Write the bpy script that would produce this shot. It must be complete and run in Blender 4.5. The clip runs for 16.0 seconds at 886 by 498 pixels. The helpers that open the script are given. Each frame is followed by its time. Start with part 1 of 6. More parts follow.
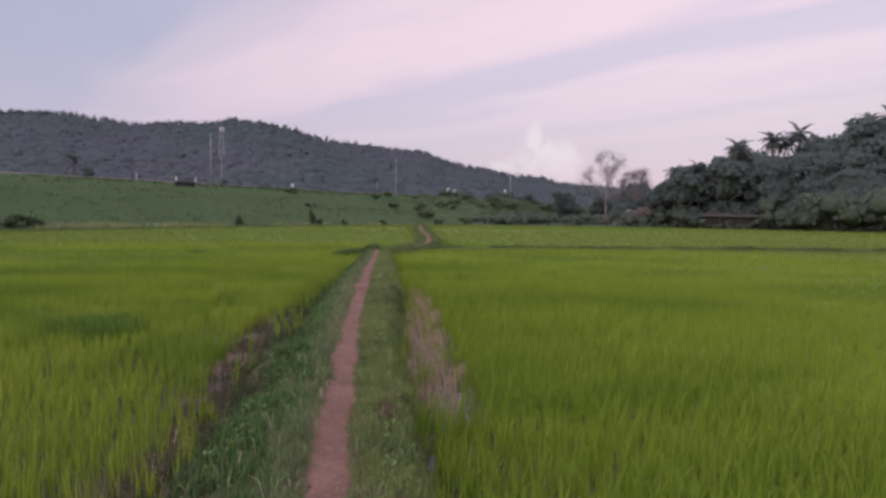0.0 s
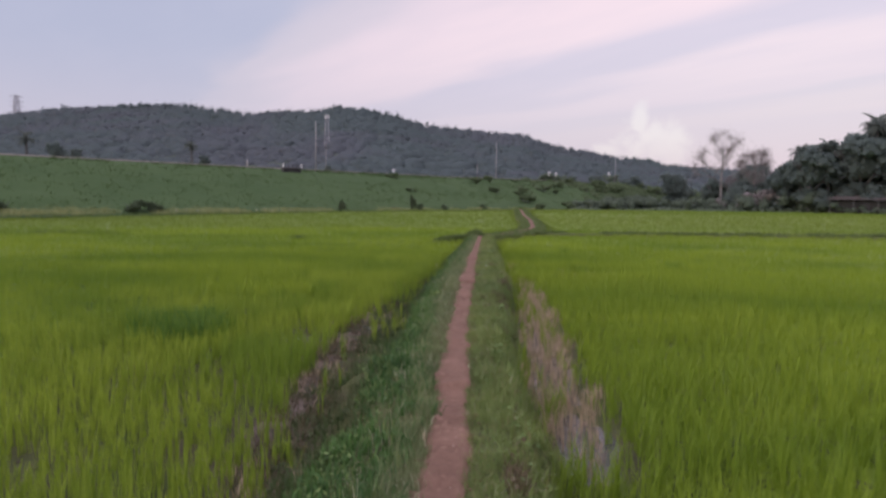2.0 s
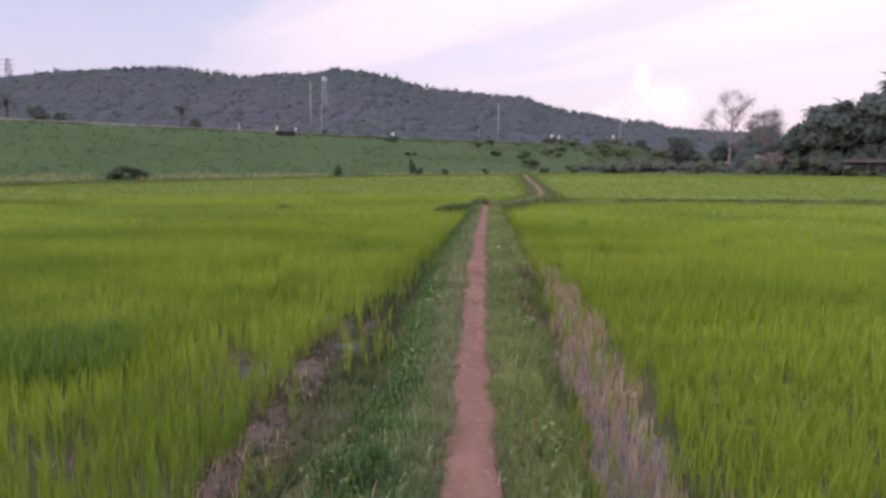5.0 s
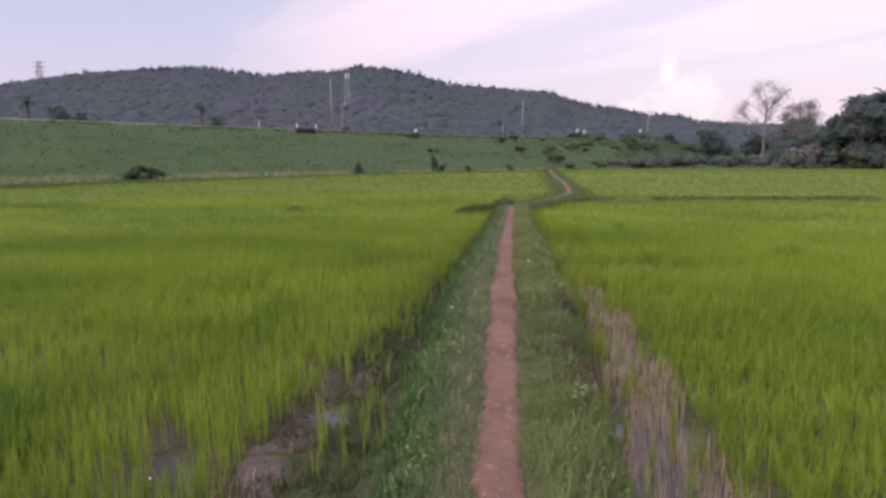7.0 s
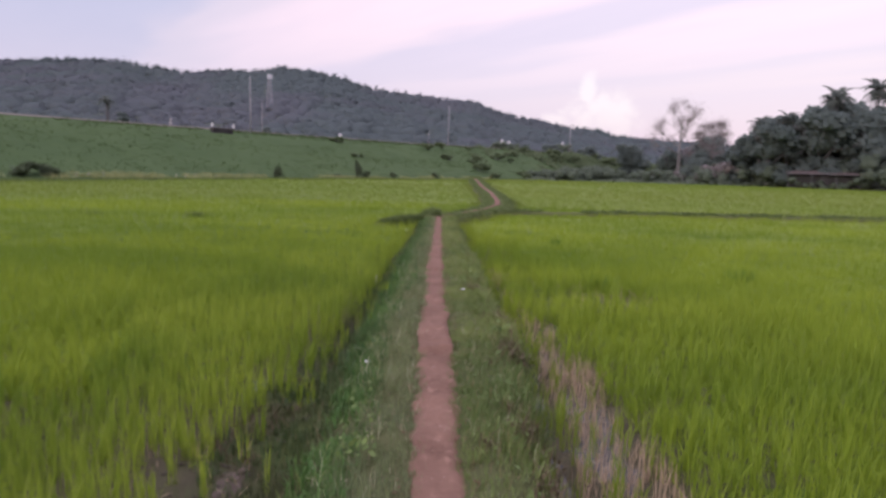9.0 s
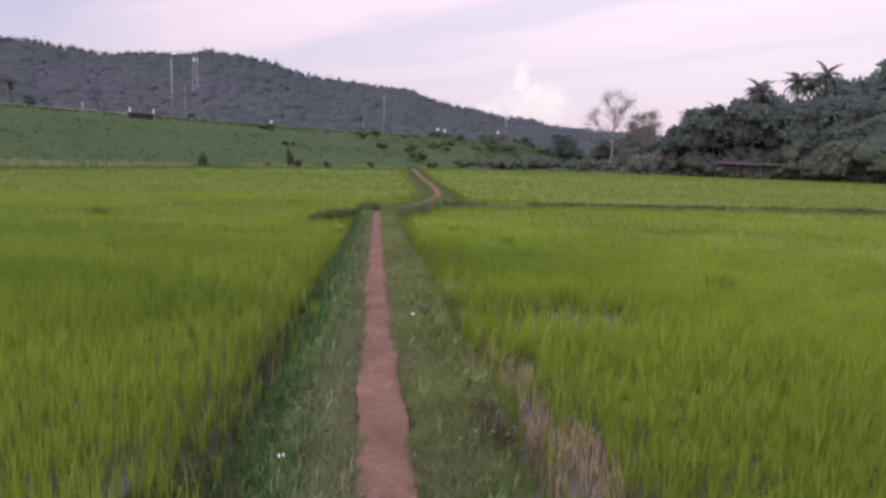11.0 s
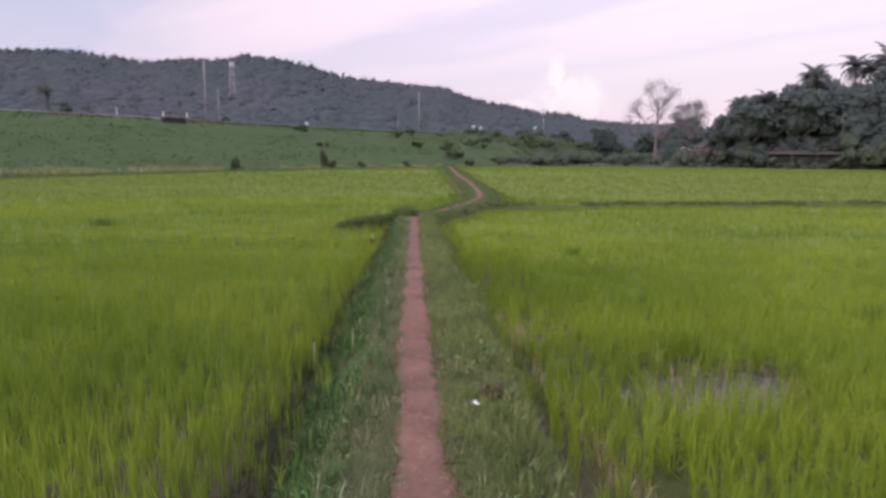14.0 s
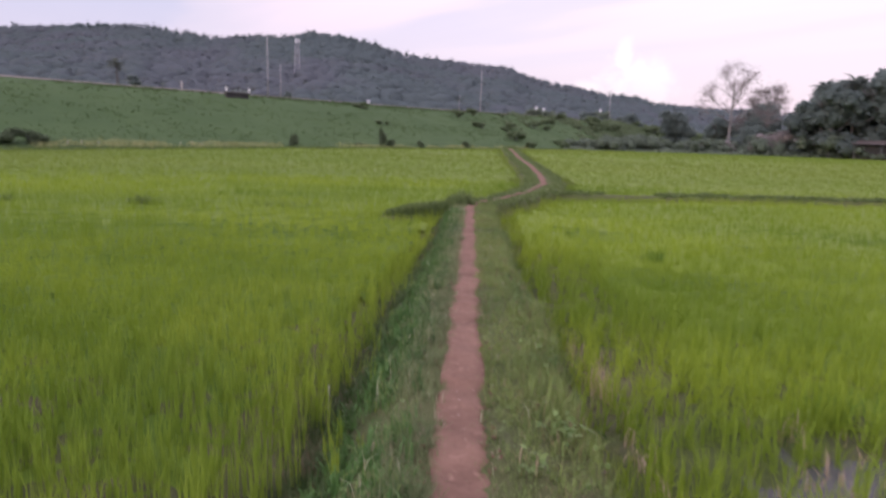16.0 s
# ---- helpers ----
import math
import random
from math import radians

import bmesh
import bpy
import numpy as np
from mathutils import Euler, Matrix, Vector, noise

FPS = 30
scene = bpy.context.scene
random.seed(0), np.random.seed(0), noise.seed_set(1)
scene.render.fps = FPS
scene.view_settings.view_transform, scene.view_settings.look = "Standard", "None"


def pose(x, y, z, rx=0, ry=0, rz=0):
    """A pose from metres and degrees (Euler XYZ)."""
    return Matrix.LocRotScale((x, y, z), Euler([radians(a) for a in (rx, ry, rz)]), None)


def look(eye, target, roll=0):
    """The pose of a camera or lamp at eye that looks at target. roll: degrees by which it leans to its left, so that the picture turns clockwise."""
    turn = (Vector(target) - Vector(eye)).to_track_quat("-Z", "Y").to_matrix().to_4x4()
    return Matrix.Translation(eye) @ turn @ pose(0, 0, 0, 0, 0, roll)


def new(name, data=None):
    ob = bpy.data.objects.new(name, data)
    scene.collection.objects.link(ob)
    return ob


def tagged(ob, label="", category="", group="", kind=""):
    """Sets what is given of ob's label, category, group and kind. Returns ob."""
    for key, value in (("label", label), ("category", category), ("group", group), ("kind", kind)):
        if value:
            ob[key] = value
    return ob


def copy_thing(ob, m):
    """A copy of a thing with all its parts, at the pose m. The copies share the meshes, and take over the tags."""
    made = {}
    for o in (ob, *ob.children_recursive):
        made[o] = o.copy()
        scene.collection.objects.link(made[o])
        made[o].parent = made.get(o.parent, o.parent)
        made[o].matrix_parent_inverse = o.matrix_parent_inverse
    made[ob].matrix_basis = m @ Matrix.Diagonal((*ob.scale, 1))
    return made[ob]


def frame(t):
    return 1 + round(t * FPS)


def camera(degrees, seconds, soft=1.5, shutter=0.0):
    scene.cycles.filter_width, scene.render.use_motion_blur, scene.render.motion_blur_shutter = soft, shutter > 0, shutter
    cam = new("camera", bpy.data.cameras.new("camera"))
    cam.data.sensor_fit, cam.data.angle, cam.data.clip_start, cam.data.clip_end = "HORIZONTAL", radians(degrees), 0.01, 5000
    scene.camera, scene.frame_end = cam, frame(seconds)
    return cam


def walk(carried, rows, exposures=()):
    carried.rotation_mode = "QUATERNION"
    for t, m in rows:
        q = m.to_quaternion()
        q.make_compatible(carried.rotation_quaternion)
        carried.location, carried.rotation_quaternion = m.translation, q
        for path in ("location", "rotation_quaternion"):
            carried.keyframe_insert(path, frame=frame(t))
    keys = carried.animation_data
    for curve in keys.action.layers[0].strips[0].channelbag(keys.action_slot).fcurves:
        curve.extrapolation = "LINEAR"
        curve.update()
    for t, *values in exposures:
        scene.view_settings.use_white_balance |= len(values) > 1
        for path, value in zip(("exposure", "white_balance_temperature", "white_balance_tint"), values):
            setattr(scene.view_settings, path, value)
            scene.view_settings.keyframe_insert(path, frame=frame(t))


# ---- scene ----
cam = camera(69.3, 16.0, soft=2.8, shutter=0.5)
PATH = [
    (0, (0.7, 0.271, 1.414), (0.846, 2.263, 1.314), 0.9),
    (0.5, (0.65, 0.461, 1.414), (0.77, 2.453, 1.279), 0.3),
    (1, (0.565, 0.839, 1.433), (0.604, 2.832, 1.275), -0.4),
    (1.5, (0.578, 1.192, 1.435), (0.478, 3.186, 1.312), 0.9),
    (2, (0.518, 1.638, 1.405), (0.357, 3.626, 1.253), 0.7),
    (2.5, (0.442, 2.116, 1.409), (0.359, 4.091, 1.103), 0.2),
    (3, (0.428, 2.574, 1.418), (0.212, 4.543, 1.145), 0.4),
    (3.5, (0.345, 3.015, 1.42), (0.187, 4.988, 1.133), 0.6),
    (4, (0.337, 3.401, 1.416), (0.145, 5.378, 1.178), 0.8),
    (6.5, (0.185, 5.466, 1.465), (0.082, 7.44, 1.157), -0.1),
    (7, (0.208, 5.915, 1.466), (-0.027, 7.882, 1.192), -0.1),
    (7.5, (0.175, 6.292, 1.457), (-0.004, 8.261, 1.155), 0.7),
    (8, (0.119, 6.66, 1.468), (0.027, 8.632, 1.148), 0.8),
    (8.5, (0.132, 7.097, 1.472), (0.036, 9.08, 1.231), 1.3),
    (9, (0.092, 7.528, 1.461), (0.093, 9.512, 1.212), 1.7),
    (9.5, (0.03, 7.934, 1.498), (0.154, 9.91, 1.222), 1.1),
    (12, (0.006, 9.959, 1.464), (0.212, 11.929, 1.187), 2.0),
    (12.5, (0.004, 10.359, 1.445), (0.09, 12.339, 1.181), 1.4),
    (13, (0.04, 10.754, 1.474), (0.059, 12.735, 1.195), 1.1),
    (13.5, (-0.009, 11.151, 1.482), (0.151, 13.13, 1.238), 1.3),
    (14, (-0.008, 11.466, 1.46), (0.078, 13.444, 1.174), 0.5),
    (14.5, (0.045, 11.783, 1.476), (0.031, 13.755, 1.147), 1.1),
    (15, (0.021, 12.169, 1.475), (0.011, 14.146, 1.169), 1.3),
    (15.5, (-0.015, 12.553, 1.455), (-0.019, 14.519, 1.086), 1.3),
    (16, (0.013, 12.921, 1.493), (-0.076, 14.888, 1.145), 1.9),
]
EXPOSURES = [(0.0, 0.20, 6500, 10), (0.6, 0.30, 6500, 9), (1.5, 0.35, 6500, 4), (2.0, 0.31, 6500, 4), (2.5, 0.48, 6500, 4), (3.3, 0.49, 6500, 6), (4.0, 0.67, 6500, 8), (6.5, 0.68, 6500, 10), (7.0, 0.60, 6500, 10), (7.5, 0.68, 6500, 10),
             (8.5, 0.56, 6500, 10), (9.5, 0.56, 6500, 10), (12.0, 0.49, 6500, 10), (13.0, 0.58, 6500, 10), (14.0, 0.58, 6500, 10), (15.0, 0.66, 6500, 10), (16.0, 0.70, 6500, 10)]
walk(cam, [(t, look(e, g, r)) for t, e, g, r in PATH], EXPOSURES)

# ---------------------------------------------------------------- sky and light
SUN_EL, SUN_AZ = radians(28), radians(-130)
world = bpy.data.worlds.new("evening_sky")
scene.world = world
world.use_nodes = True
wt = world.node_tree
wt.nodes.clear()


def wn(kind):
    return wt.nodes.new(kind)


def put_in(tree, sock, value):
    if isinstance(value, bpy.types.NodeSocket):
        tree.links.new(value, sock)
    else:
        sock.default_value = value


def math_node(tree, op, a, b=None, c=None, clamp=False):
    n = tree.nodes.new("ShaderNodeMath")
    n.operation, n.use_clamp = op, clamp
    for i, v in enumerate((a, b, c)):
        if v is not None:
            put_in(tree, n.inputs[i], v)
    return n.outputs[0]


def ramp_node(tree, fac, stops, ease="EASE"):
    n = tree.nodes.new("ShaderNodeValToRGB")
    n.color_ramp.interpolation = ease
    els = n.color_ramp.elements
    while len(els) < len(stops):
        els.new(0.5)
    for e, (p, c) in zip(els, stops):
        e.position, e.color = p, (*c, 1)
    put_in(tree, n.inputs[0], fac)
    return n.outputs[0]


def mix_node(tree, fac, a, b, blend="MIX"):
    n = tree.nodes.new("ShaderNodeMix")
    n.data_type, n.blend_type = "RGBA", blend
    put_in(tree, n.inputs[0], fac)
    put_in(tree, n.inputs[6], a if isinstance(a, bpy.types.NodeSocket) else (*a, 1))
    put_in(tree, n.inputs[7], b if isinstance(b, bpy.types.NodeSocket) else (*b, 1))
    return n.outputs[2]


def noise_node(tree, vec, scale, detail=4, rough=0.55, distort=0.0, color=False):
    n = tree.nodes.new("ShaderNodeTexNoise")
    n.inputs["Scale"].default_value = scale
    n.inputs["Detail"].default_value = detail
    n.inputs["Roughness"].default_value = rough
    n.inputs["Distortion"].default_value = distort
    if vec is not None:
        tree.links.new(vec, n.inputs["Vector"])
    return n.outputs[1 if color else 0]


def build_sky():
    M = lambda *a, **k: math_node(wt, *a, **k)
    co = wn("ShaderNodeTexCoord").outputs["Generated"]
    sep = wn("ShaderNodeSeparateXYZ")
    wt.links.new(co, sep.inputs[0])
    x, y, z = sep.outputs
    zz = M("ADD", M("MAXIMUM", z, 0.0), 0.02)
    # the high cloud sheet, seen in perspective, in streaks that run from far ahead to near right
    px, py = M("DIVIDE", x, zz), M("DIVIDE", y, zz)
    across = M("ADD", M("MULTIPLY", px, 0.8), M("MULTIPLY", py, 0.6))
    along = M("SUBTRACT", M("MULTIPLY", px, 0.6), M("MULTIPLY", py, 0.8))
    comb = wn("ShaderNodeCombineXYZ")
    wt.links.new(across, comb.inputs[0])
    wt.links.new(M("MULTIPLY", along, 0.34), comb.inputs[1])
    wob = M("SUBTRACT", noise_node(wt, comb.outputs[0], 0.8, 3, 0.5), 0.5)
    fine = noise_node(wt, comb.outputs[0], 2.6, 6, 0.6, 0.4)
    s = M("DIVIDE", M("ADD", across, M("MULTIPLY", wob, 2.1)), 8.0)
    blue, lav, pink, mauve = (0.47, 0.48, 0.68), (0.66, 0.575, 0.74), (1.02, 0.76, 0.86), (0.66, 0.575, 0.755)
    sheet = ramp_node(wt, s, [(0.02, blue), (0.11, blue), (0.17, (0.74, 0.62, 0.74)), (0.26, pink), (0.30, pink),
                              (0.37, mauve), (0.44, mauve), (0.50, (0.88, 0.70, 0.82)), (0.57, (0.82, 0.66, 0.80)),
                              (0.64, (0.66, 0.58, 0.74)), (0.72, (0.80, 0.66, 0.76)), (0.85, lav), (1.0, lav)])
    streak = ramp_node(wt, fine, [(0.36, (0.85, 0.87, 0.92)), (0.68, (1.1, 1.05, 1.03))])
    sheet = mix_node(wt, 0.22, sheet, streak, "MULTIPLY")
    sheet = mix_node(wt, 0.34, sheet, (0.72, 0.635, 0.785))
    low = ramp_node(wt, z, [(0.05, (1, 1, 1)), (0.24, (0, 0, 0))])
    sky = mix_node(wt, low, sheet, (0.65, 0.565, 0.73))
    # the unseen sky overhead is brightened, added to light the ground more
    sky = mix_node(wt, 1.0, sky, ramp_node(wt, z, [(0.42, (1, 1, 1)), (0.80, (2.6, 2.45, 2.3))]), "MULTIPLY")
    # duller on one side, lighter towards the other
    turn = M("DIVIDE", x, M("ADD", M("ABSOLUTE", y), 0.3))
    sky = mix_node(wt, 1.0, sky, ramp_node(wt, M("ADD", M("MULTIPLY", turn, 0.7), 0.5), [(0.10, (0.84, 0.87, 0.92)), (0.80, (1.05, 1.03, 1.02))]), "MULTIPLY")
    # one lit cumulus far off beyond the low end of the hill
    yy = M("MAXIMUM", y, 0.02)
    a, e = M("DIVIDE", x, yy), M("DIVIDE", z, yy)

    def lump(ca, ce, ra, re):
        da, de = M("DIVIDE", M("SUBTRACT", a, ca), ra), M("DIVIDE", M("SUBTRACT", e, ce), re)
        return M("SUBTRACT", 1.0, M("SQRT", M("ADD", M("POWER", da, 2.0), M("POWER", de, 2.0))))

    puff = noise_node(wt, co, 26.0, 6, 0.62, 0.3)
    body = M("MAXIMUM", lump(0.216, 0.125, 0.020, 0.036), lump(0.250, 0.080, 0.085, 0.062))
    body = M("MAXIMUM", body, lump(0.165, 0.070, 0.040, 0.030))
    body = M("ADD", body, M("MULTIPLY", M("SUBTRACT", puff, 0.5), 1.7))
    mask = ramp_node(wt, body, [(0.12, (0, 0, 0)), (0.80, (1, 1, 1))])
    lit = ramp_node(wt, M("ADD", M("MULTIPLY", e, 5.0), M("MULTIPLY", puff, 0.3)), [(0.30, (0.66, 0.575, 0.735)), (0.75, (0.80, 0.715, 0.825))])
    sky = mix_node(wt, mask, sky, lit)
    # below the horizon: dim ground bounce
    under = ramp_node(wt, M("ADD", z, 0.5), [(0.46, (1, 1, 1)), (0.495, (0, 0, 0))])
    sky = mix_node(wt, under, sky, (0.10, 0.12, 0.06))
    clear = wn("ShaderNodeTexSky")
    clear.sky_type, clear.sun_disc, clear.sun_elevation, clear.sun_rotation = "NISHITA", False, radians(2), SUN_AZ
    b1, b2, add, out = wn("ShaderNodeBackground"), wn("ShaderNodeBackground"), wn("ShaderNodeAddShader"), wn("ShaderNodeOutputWorld")
    wt.links.new(sky, b1.inputs[0])
    b1.inputs[1].default_value = 0.77
    wt.links.new(clear.outputs[0], b2.inputs[0])
    b2.inputs[1].default_value = 0.05
    wt.links.new(b1.outputs[0], add.inputs[0])
    wt.links.new(b2.outputs[0], add.inputs[1])
    wt.links.new(add.outputs[0], out.inputs[0])


build_sky()
sun_data = bpy.data.lights.new("low_sun", "SUN")
sun_data.energy, sun_data.angle, sun_data.color = 1.15, radians(50), (1.0, 0.86, 0.82)
sun = new("low_sun", sun_data)
sun.matrix_world = look((0, 0, 60), (-math.sin(SUN_AZ) * 60, -math.cos(SUN_AZ) * 60, 60 - 60 * math.tan(SUN_EL)))

# ---------------------------------------------------------------- materials


def material(name):
    m = bpy.data.materials.new(name)
    m.use_nodes = True
    t = m.node_tree
    return m, t, t.nodes["Principled BSDF"]


def where(t):
    return t.nodes.new("ShaderNodeNewGeometry").outputs["Position"]


def stretched(t, vec, sx, sy, sz):
    n = t.nodes.new("ShaderNodeVectorMath")
    n.operation = "MULTIPLY"
    t.links.new(vec, n.inputs[0])
    n.inputs[1].default_value = (sx, sy, sz)
    return n.outputs[0]


def bump(t, bsdf, height, strength, distance):
    n = t.nodes.new("ShaderNodeBump")
    n.inputs["Strength"].default_value, n.inputs["Distance"].default_value = strength, distance
    t.links.new(height, n.inputs["Height"])
    t.links.new(n.outputs[0], bsdf.inputs["Normal"])


def leafy(name, dark, light, dry=None, patch=0.35, through_light=0.3, rough=0.55, stretch=(1, 1, 1), second=None, gloss=0.25, single=0.55):
    """Leaves and blades: colour by leaf and by stand of plants; some light passes through."""
    m, t, b = material(name)
    geo = t.nodes.new("ShaderNodeNewGeometry")
    isle = geo.outputs["Random Per Island"]
    stand = noise_node(t, stretched(t, geo.outputs["Position"], *stretch), patch, 4, 0.6, 0.3)
    fac = math_node(t, "ADD", math_node(t, "MULTIPLY", isle, single), math_node(t, "MULTIPLY", math_node(t, "SUBTRACT", stand, 0.28), 1.05), clamp=True)
    col = mix_node(t, fac, dark, light)
    if second:
        far = noise_node(t, stretched(t, geo.outputs["Position"], *stretch), patch * 0.42, 4, 0.55, 0.6)
        col = mix_node(t, ramp_node(t, far, [(0.42, (0, 0, 0)), (0.66, (0.75, 0.75, 0.75))]), col, second)
    if dry:
        old = ramp_node(t, math_node(t, "FRACT", math_node(t, "MULTIPLY", isle, 17.3)), [(0.86, (0, 0, 0)), (0.97, (1, 1, 1))])
        col = mix_node(t, old, col, dry)
    t.links.new(col, b.inputs["Base Color"])
    b.inputs["Roughness"].default_value = rough
    b.inputs["Specular IOR Level"].default_value = gloss
    if through_light:
        tr, mx = t.nodes.new("ShaderNodeBsdfTranslucent"), t.nodes.new("ShaderNodeMixShader")
        t.links.new(col, tr.inputs[0])
        mx.inputs[0].default_value = through_light
        t.links.new(b.outputs[0], mx.inputs[1])
        t.links.new(tr.outputs[0], mx.inputs[2])
        t.links.new(mx.outputs[0], t.nodes["Material Output"].inputs[0])
    return m


def earthy(name, a, b2, spots=None, scale=3.0, rough=0.95, relief=0.02, grain=60.0, wet=0.0):
    """Soil, mud, stone: two colours in stains, fine grain and relief."""
    m, t, b = material(name)
    p = where(t)
    big = noise_node(t, p, scale, 5, 0.6, 0.4)
    fine = noise_node(t, p, grain, 4, 0.65)
    f = math_node(t, "ADD", math_node(t, "MULTIPLY", big, 1.5), math_node(t, "MULTIPLY", math_node(t, "SUBTRACT", fine, 0.5), 0.9))
    col = mix_node(t, math_node(t, "SUBTRACT", f, 0.27, clamp=True), a, b2)
    if spots:
        col = mix_node(t, ramp_node(t, noise_node(t, p, scale * 7.3, 3, 0.5), [(0.60, (0, 0, 0)), (0.70, (1, 1, 1))]), col, spots)
    t.links.new(col, b.inputs["Base Color"])
    b.inputs["Specular IOR Level"].default_value = 0.2 + wet
    t.links.new(ramp_node(t, big, [(0.40, (rough - wet,) * 3), (0.65, (rough,) * 3)]), b.inputs["Roughness"])
    bump(t, b, math_node(t, "ADD", math_node(t, "MULTIPLY", big, 0.6), math_node(t, "MULTIPLY", fine, 0.4)), 0.9, relief)
    return m


def plain(name, c, rough=0.6, metal=0.0, vary=0.15, scale=4.0):
    m, t, b = material(name)
    n = noise_node(t, where(t), scale, 5, 0.65)
    t.links.new(mix_node(t, n, [v * (1 - vary * 1.6) for v in c], [min(1, v * (1 + vary)) for v in c]), b.inputs["Base Color"])
    b.inputs["Roughness"].default_value, b.inputs["Metallic"].default_value = rough, metal
    return m


RICE_D, RICE_L = (0.165, 0.246, 0.024), (0.330, 0.414, 0.046)
rice_mat = leafy("rice_leaf", RICE_D, RICE_L, patch=0.42, through_light=0.38, stretch=(0.55, 1.3, 1), second=(0.116, 0.198, 0.022), single=0.5)
rice_far_mat = leafy("rice_canopy_leaf", (0.158, 0.218, 0.044), (0.244, 0.300, 0.066), patch=0.16, gloss=0.05, through_light=0.38, stretch=(0.25, 1.0, 1), second=(0.178, 0.262, 0.050), single=0.25)
thin_rice_mat = leafy("thin_rice_leaf", (0.165, 0.244, 0.028), (0.345, 0.425, 0.056), patch=0.6, through_light=0.38, second=(0.120, 0.205, 0.026), single=0.6)
thick_mat = leafy("thick_rice_leaf", (0.062, 0.140, 0.026), (0.140, 0.245, 0.042), patch=1.2, through_light=0.35)
# sheets under the tips: rice green darkened for the shade between blades
rice_shaded_under_mat = leafy("rice_lower_leaf_shaded", (0.122, 0.176, 0.034), (0.196, 0.254, 0.050), patch=0.3, through_light=0.2, gloss=0.05, stretch=(0.3, 1.0, 1))
rice_near_shaded_mat = leafy("rice_leaf_mass_shaded", (0.076, 0.126, 0.018), (0.190, 0.254, 0.034), patch=1.1, through_light=0.2, gloss=0.05, stretch=(0.7, 1.2, 1), second=(0.064, 0.112, 0.018))
verge_mat = leafy("verge_grass", (0.148, 0.182, 0.082), (0.262, 0.300, 0.140), dry=(0.27, 0.235, 0.16), patch=1.6, second=(0.120, 0.172, 0.078), single=0.5)
right_verge_mat = leafy("green_verge_grass", (0.142, 0.194, 0.060), (0.268, 0.330, 0.104), dry=(0.27, 0.22, 0.12), patch=1.6, second=(0.100, 0.155, 0.052), single=0.5)
pale_stalk_mat = leafy("pale_stalk", (0.34, 0.34, 0.22), (0.56, 0.54, 0.38), patch=2.0)
lush_mat = leafy("lush_grass", (0.046, 0.108, 0.031), (0.116, 0.226, 0.058), dry=(0.18, 0.24, 0.08), patch=1.3, second=(0.044, 0.088, 0.030))
weed_mat = leafy("weed_leaf", (0.105, 0.165, 0.056), (0.200, 0.275, 0.090), patch=3.0)
straw_mat = leafy("dry_straw", (0.30, 0.22, 0.145), (0.58, 0.445, 0.32), patch=3.0, through_light=0.2)
withered_mat = leafy("withered_herb", (0.075, 0.060, 0.035), (0.16, 0.125, 0.075), patch=3.0, through_light=0.2)
trodden_mat = leafy("trodden_grass", (0.145, 0.115, 0.072), (0.250, 0.205, 0.135), patch=2.5, second=(0.15, 0.16, 0.08), through_light=0.2)
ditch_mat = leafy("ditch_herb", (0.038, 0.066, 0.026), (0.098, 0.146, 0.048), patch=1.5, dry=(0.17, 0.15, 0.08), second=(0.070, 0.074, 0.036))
bund_mat = leafy("bund_grass", (0.082, 0.122, 0.044), (0.175, 0.225, 0.080), patch=0.9)
slope_mat = leafy("slope_grass", (0.078, 0.121, 0.048), (0.103, 0.150, 0.058), patch=0.16, second=(0.070, 0.111, 0.046), gloss=0.05, single=0.3, through_light=0.5)
pale_grass_mat = leafy("pale_margin_grass", (0.20, 0.23, 0.09), (0.42, 0.42, 0.20), patch=0.4)
# bush leaves paled: distance haze is put into their colour
hazed_bush_mat = leafy("hazed_bush_leaf", (0.160, 0.198, 0.150), (0.194, 0.234, 0.174), patch=0.5, through_light=0.55, gloss=0.03, single=0.4)
foot_mat = leafy("foot_bush_leaf", (0.084, 0.112, 0.068), (0.122, 0.156, 0.088), patch=0.5, through_light=0.5, gloss=0.03)
scrub_mat = leafy("scrub_leaf", (0.126, 0.166, 0.092), (0.160, 0.202, 0.108), patch=0.5, through_light=0.55, gloss=0.03, single=0.3)
# tree leaves greyed and lightened to carry the haze over the woods
hazed_tree_mat = leafy("hazed_tree_leaf", (0.178, 0.217, 0.205), (0.200, 0.240, 0.223), patch=0.25, through_light=0.6, gloss=0.0, single=0.2, rough=0.9)
# the air's bluish grey haze is mixed into the hill's leaf colour
hazed_hill_mat = leafy("hazed_hill_leaf", (0.092, 0.114, 0.118), (0.116, 0.139, 0.143), patch=0.03, through_light=0.3, second=(0.120, 0.125, 0.145), gloss=0.0, single=0.25)
# fronds lightened for haze, as the trees are
hazed_palm_mat = leafy("hazed_palm_frond", (0.140, 0.160, 0.148), (0.170, 0.192, 0.172), patch=0.6, through_light=0.45, gloss=0.03)
twig_mat = leafy("dry_tree_leaf", (0.15, 0.128, 0.126), (0.225, 0.196, 0.190), patch=0.6, through_light=0.2)
path_mat = earthy("red_earth", (0.100, 0.057, 0.041), (0.232, 0.135, 0.101), spots=(0.230, 0.137, 0.103), scale=2.2, relief=0.028, grain=26)
mud_mat = earthy("field_mud", (0.032, 0.026, 0.018), (0.090, 0.071, 0.050), spots=(0.13, 0.102, 0.077), scale=1.7, relief=0.05, rough=0.9, wet=0.35)
dried_mat = earthy("dried_mud", (0.060, 0.048, 0.038), (0.150, 0.116, 0.096), spots=(0.185, 0.145, 0.122), scale=2.5, relief=0.03, grain=30)
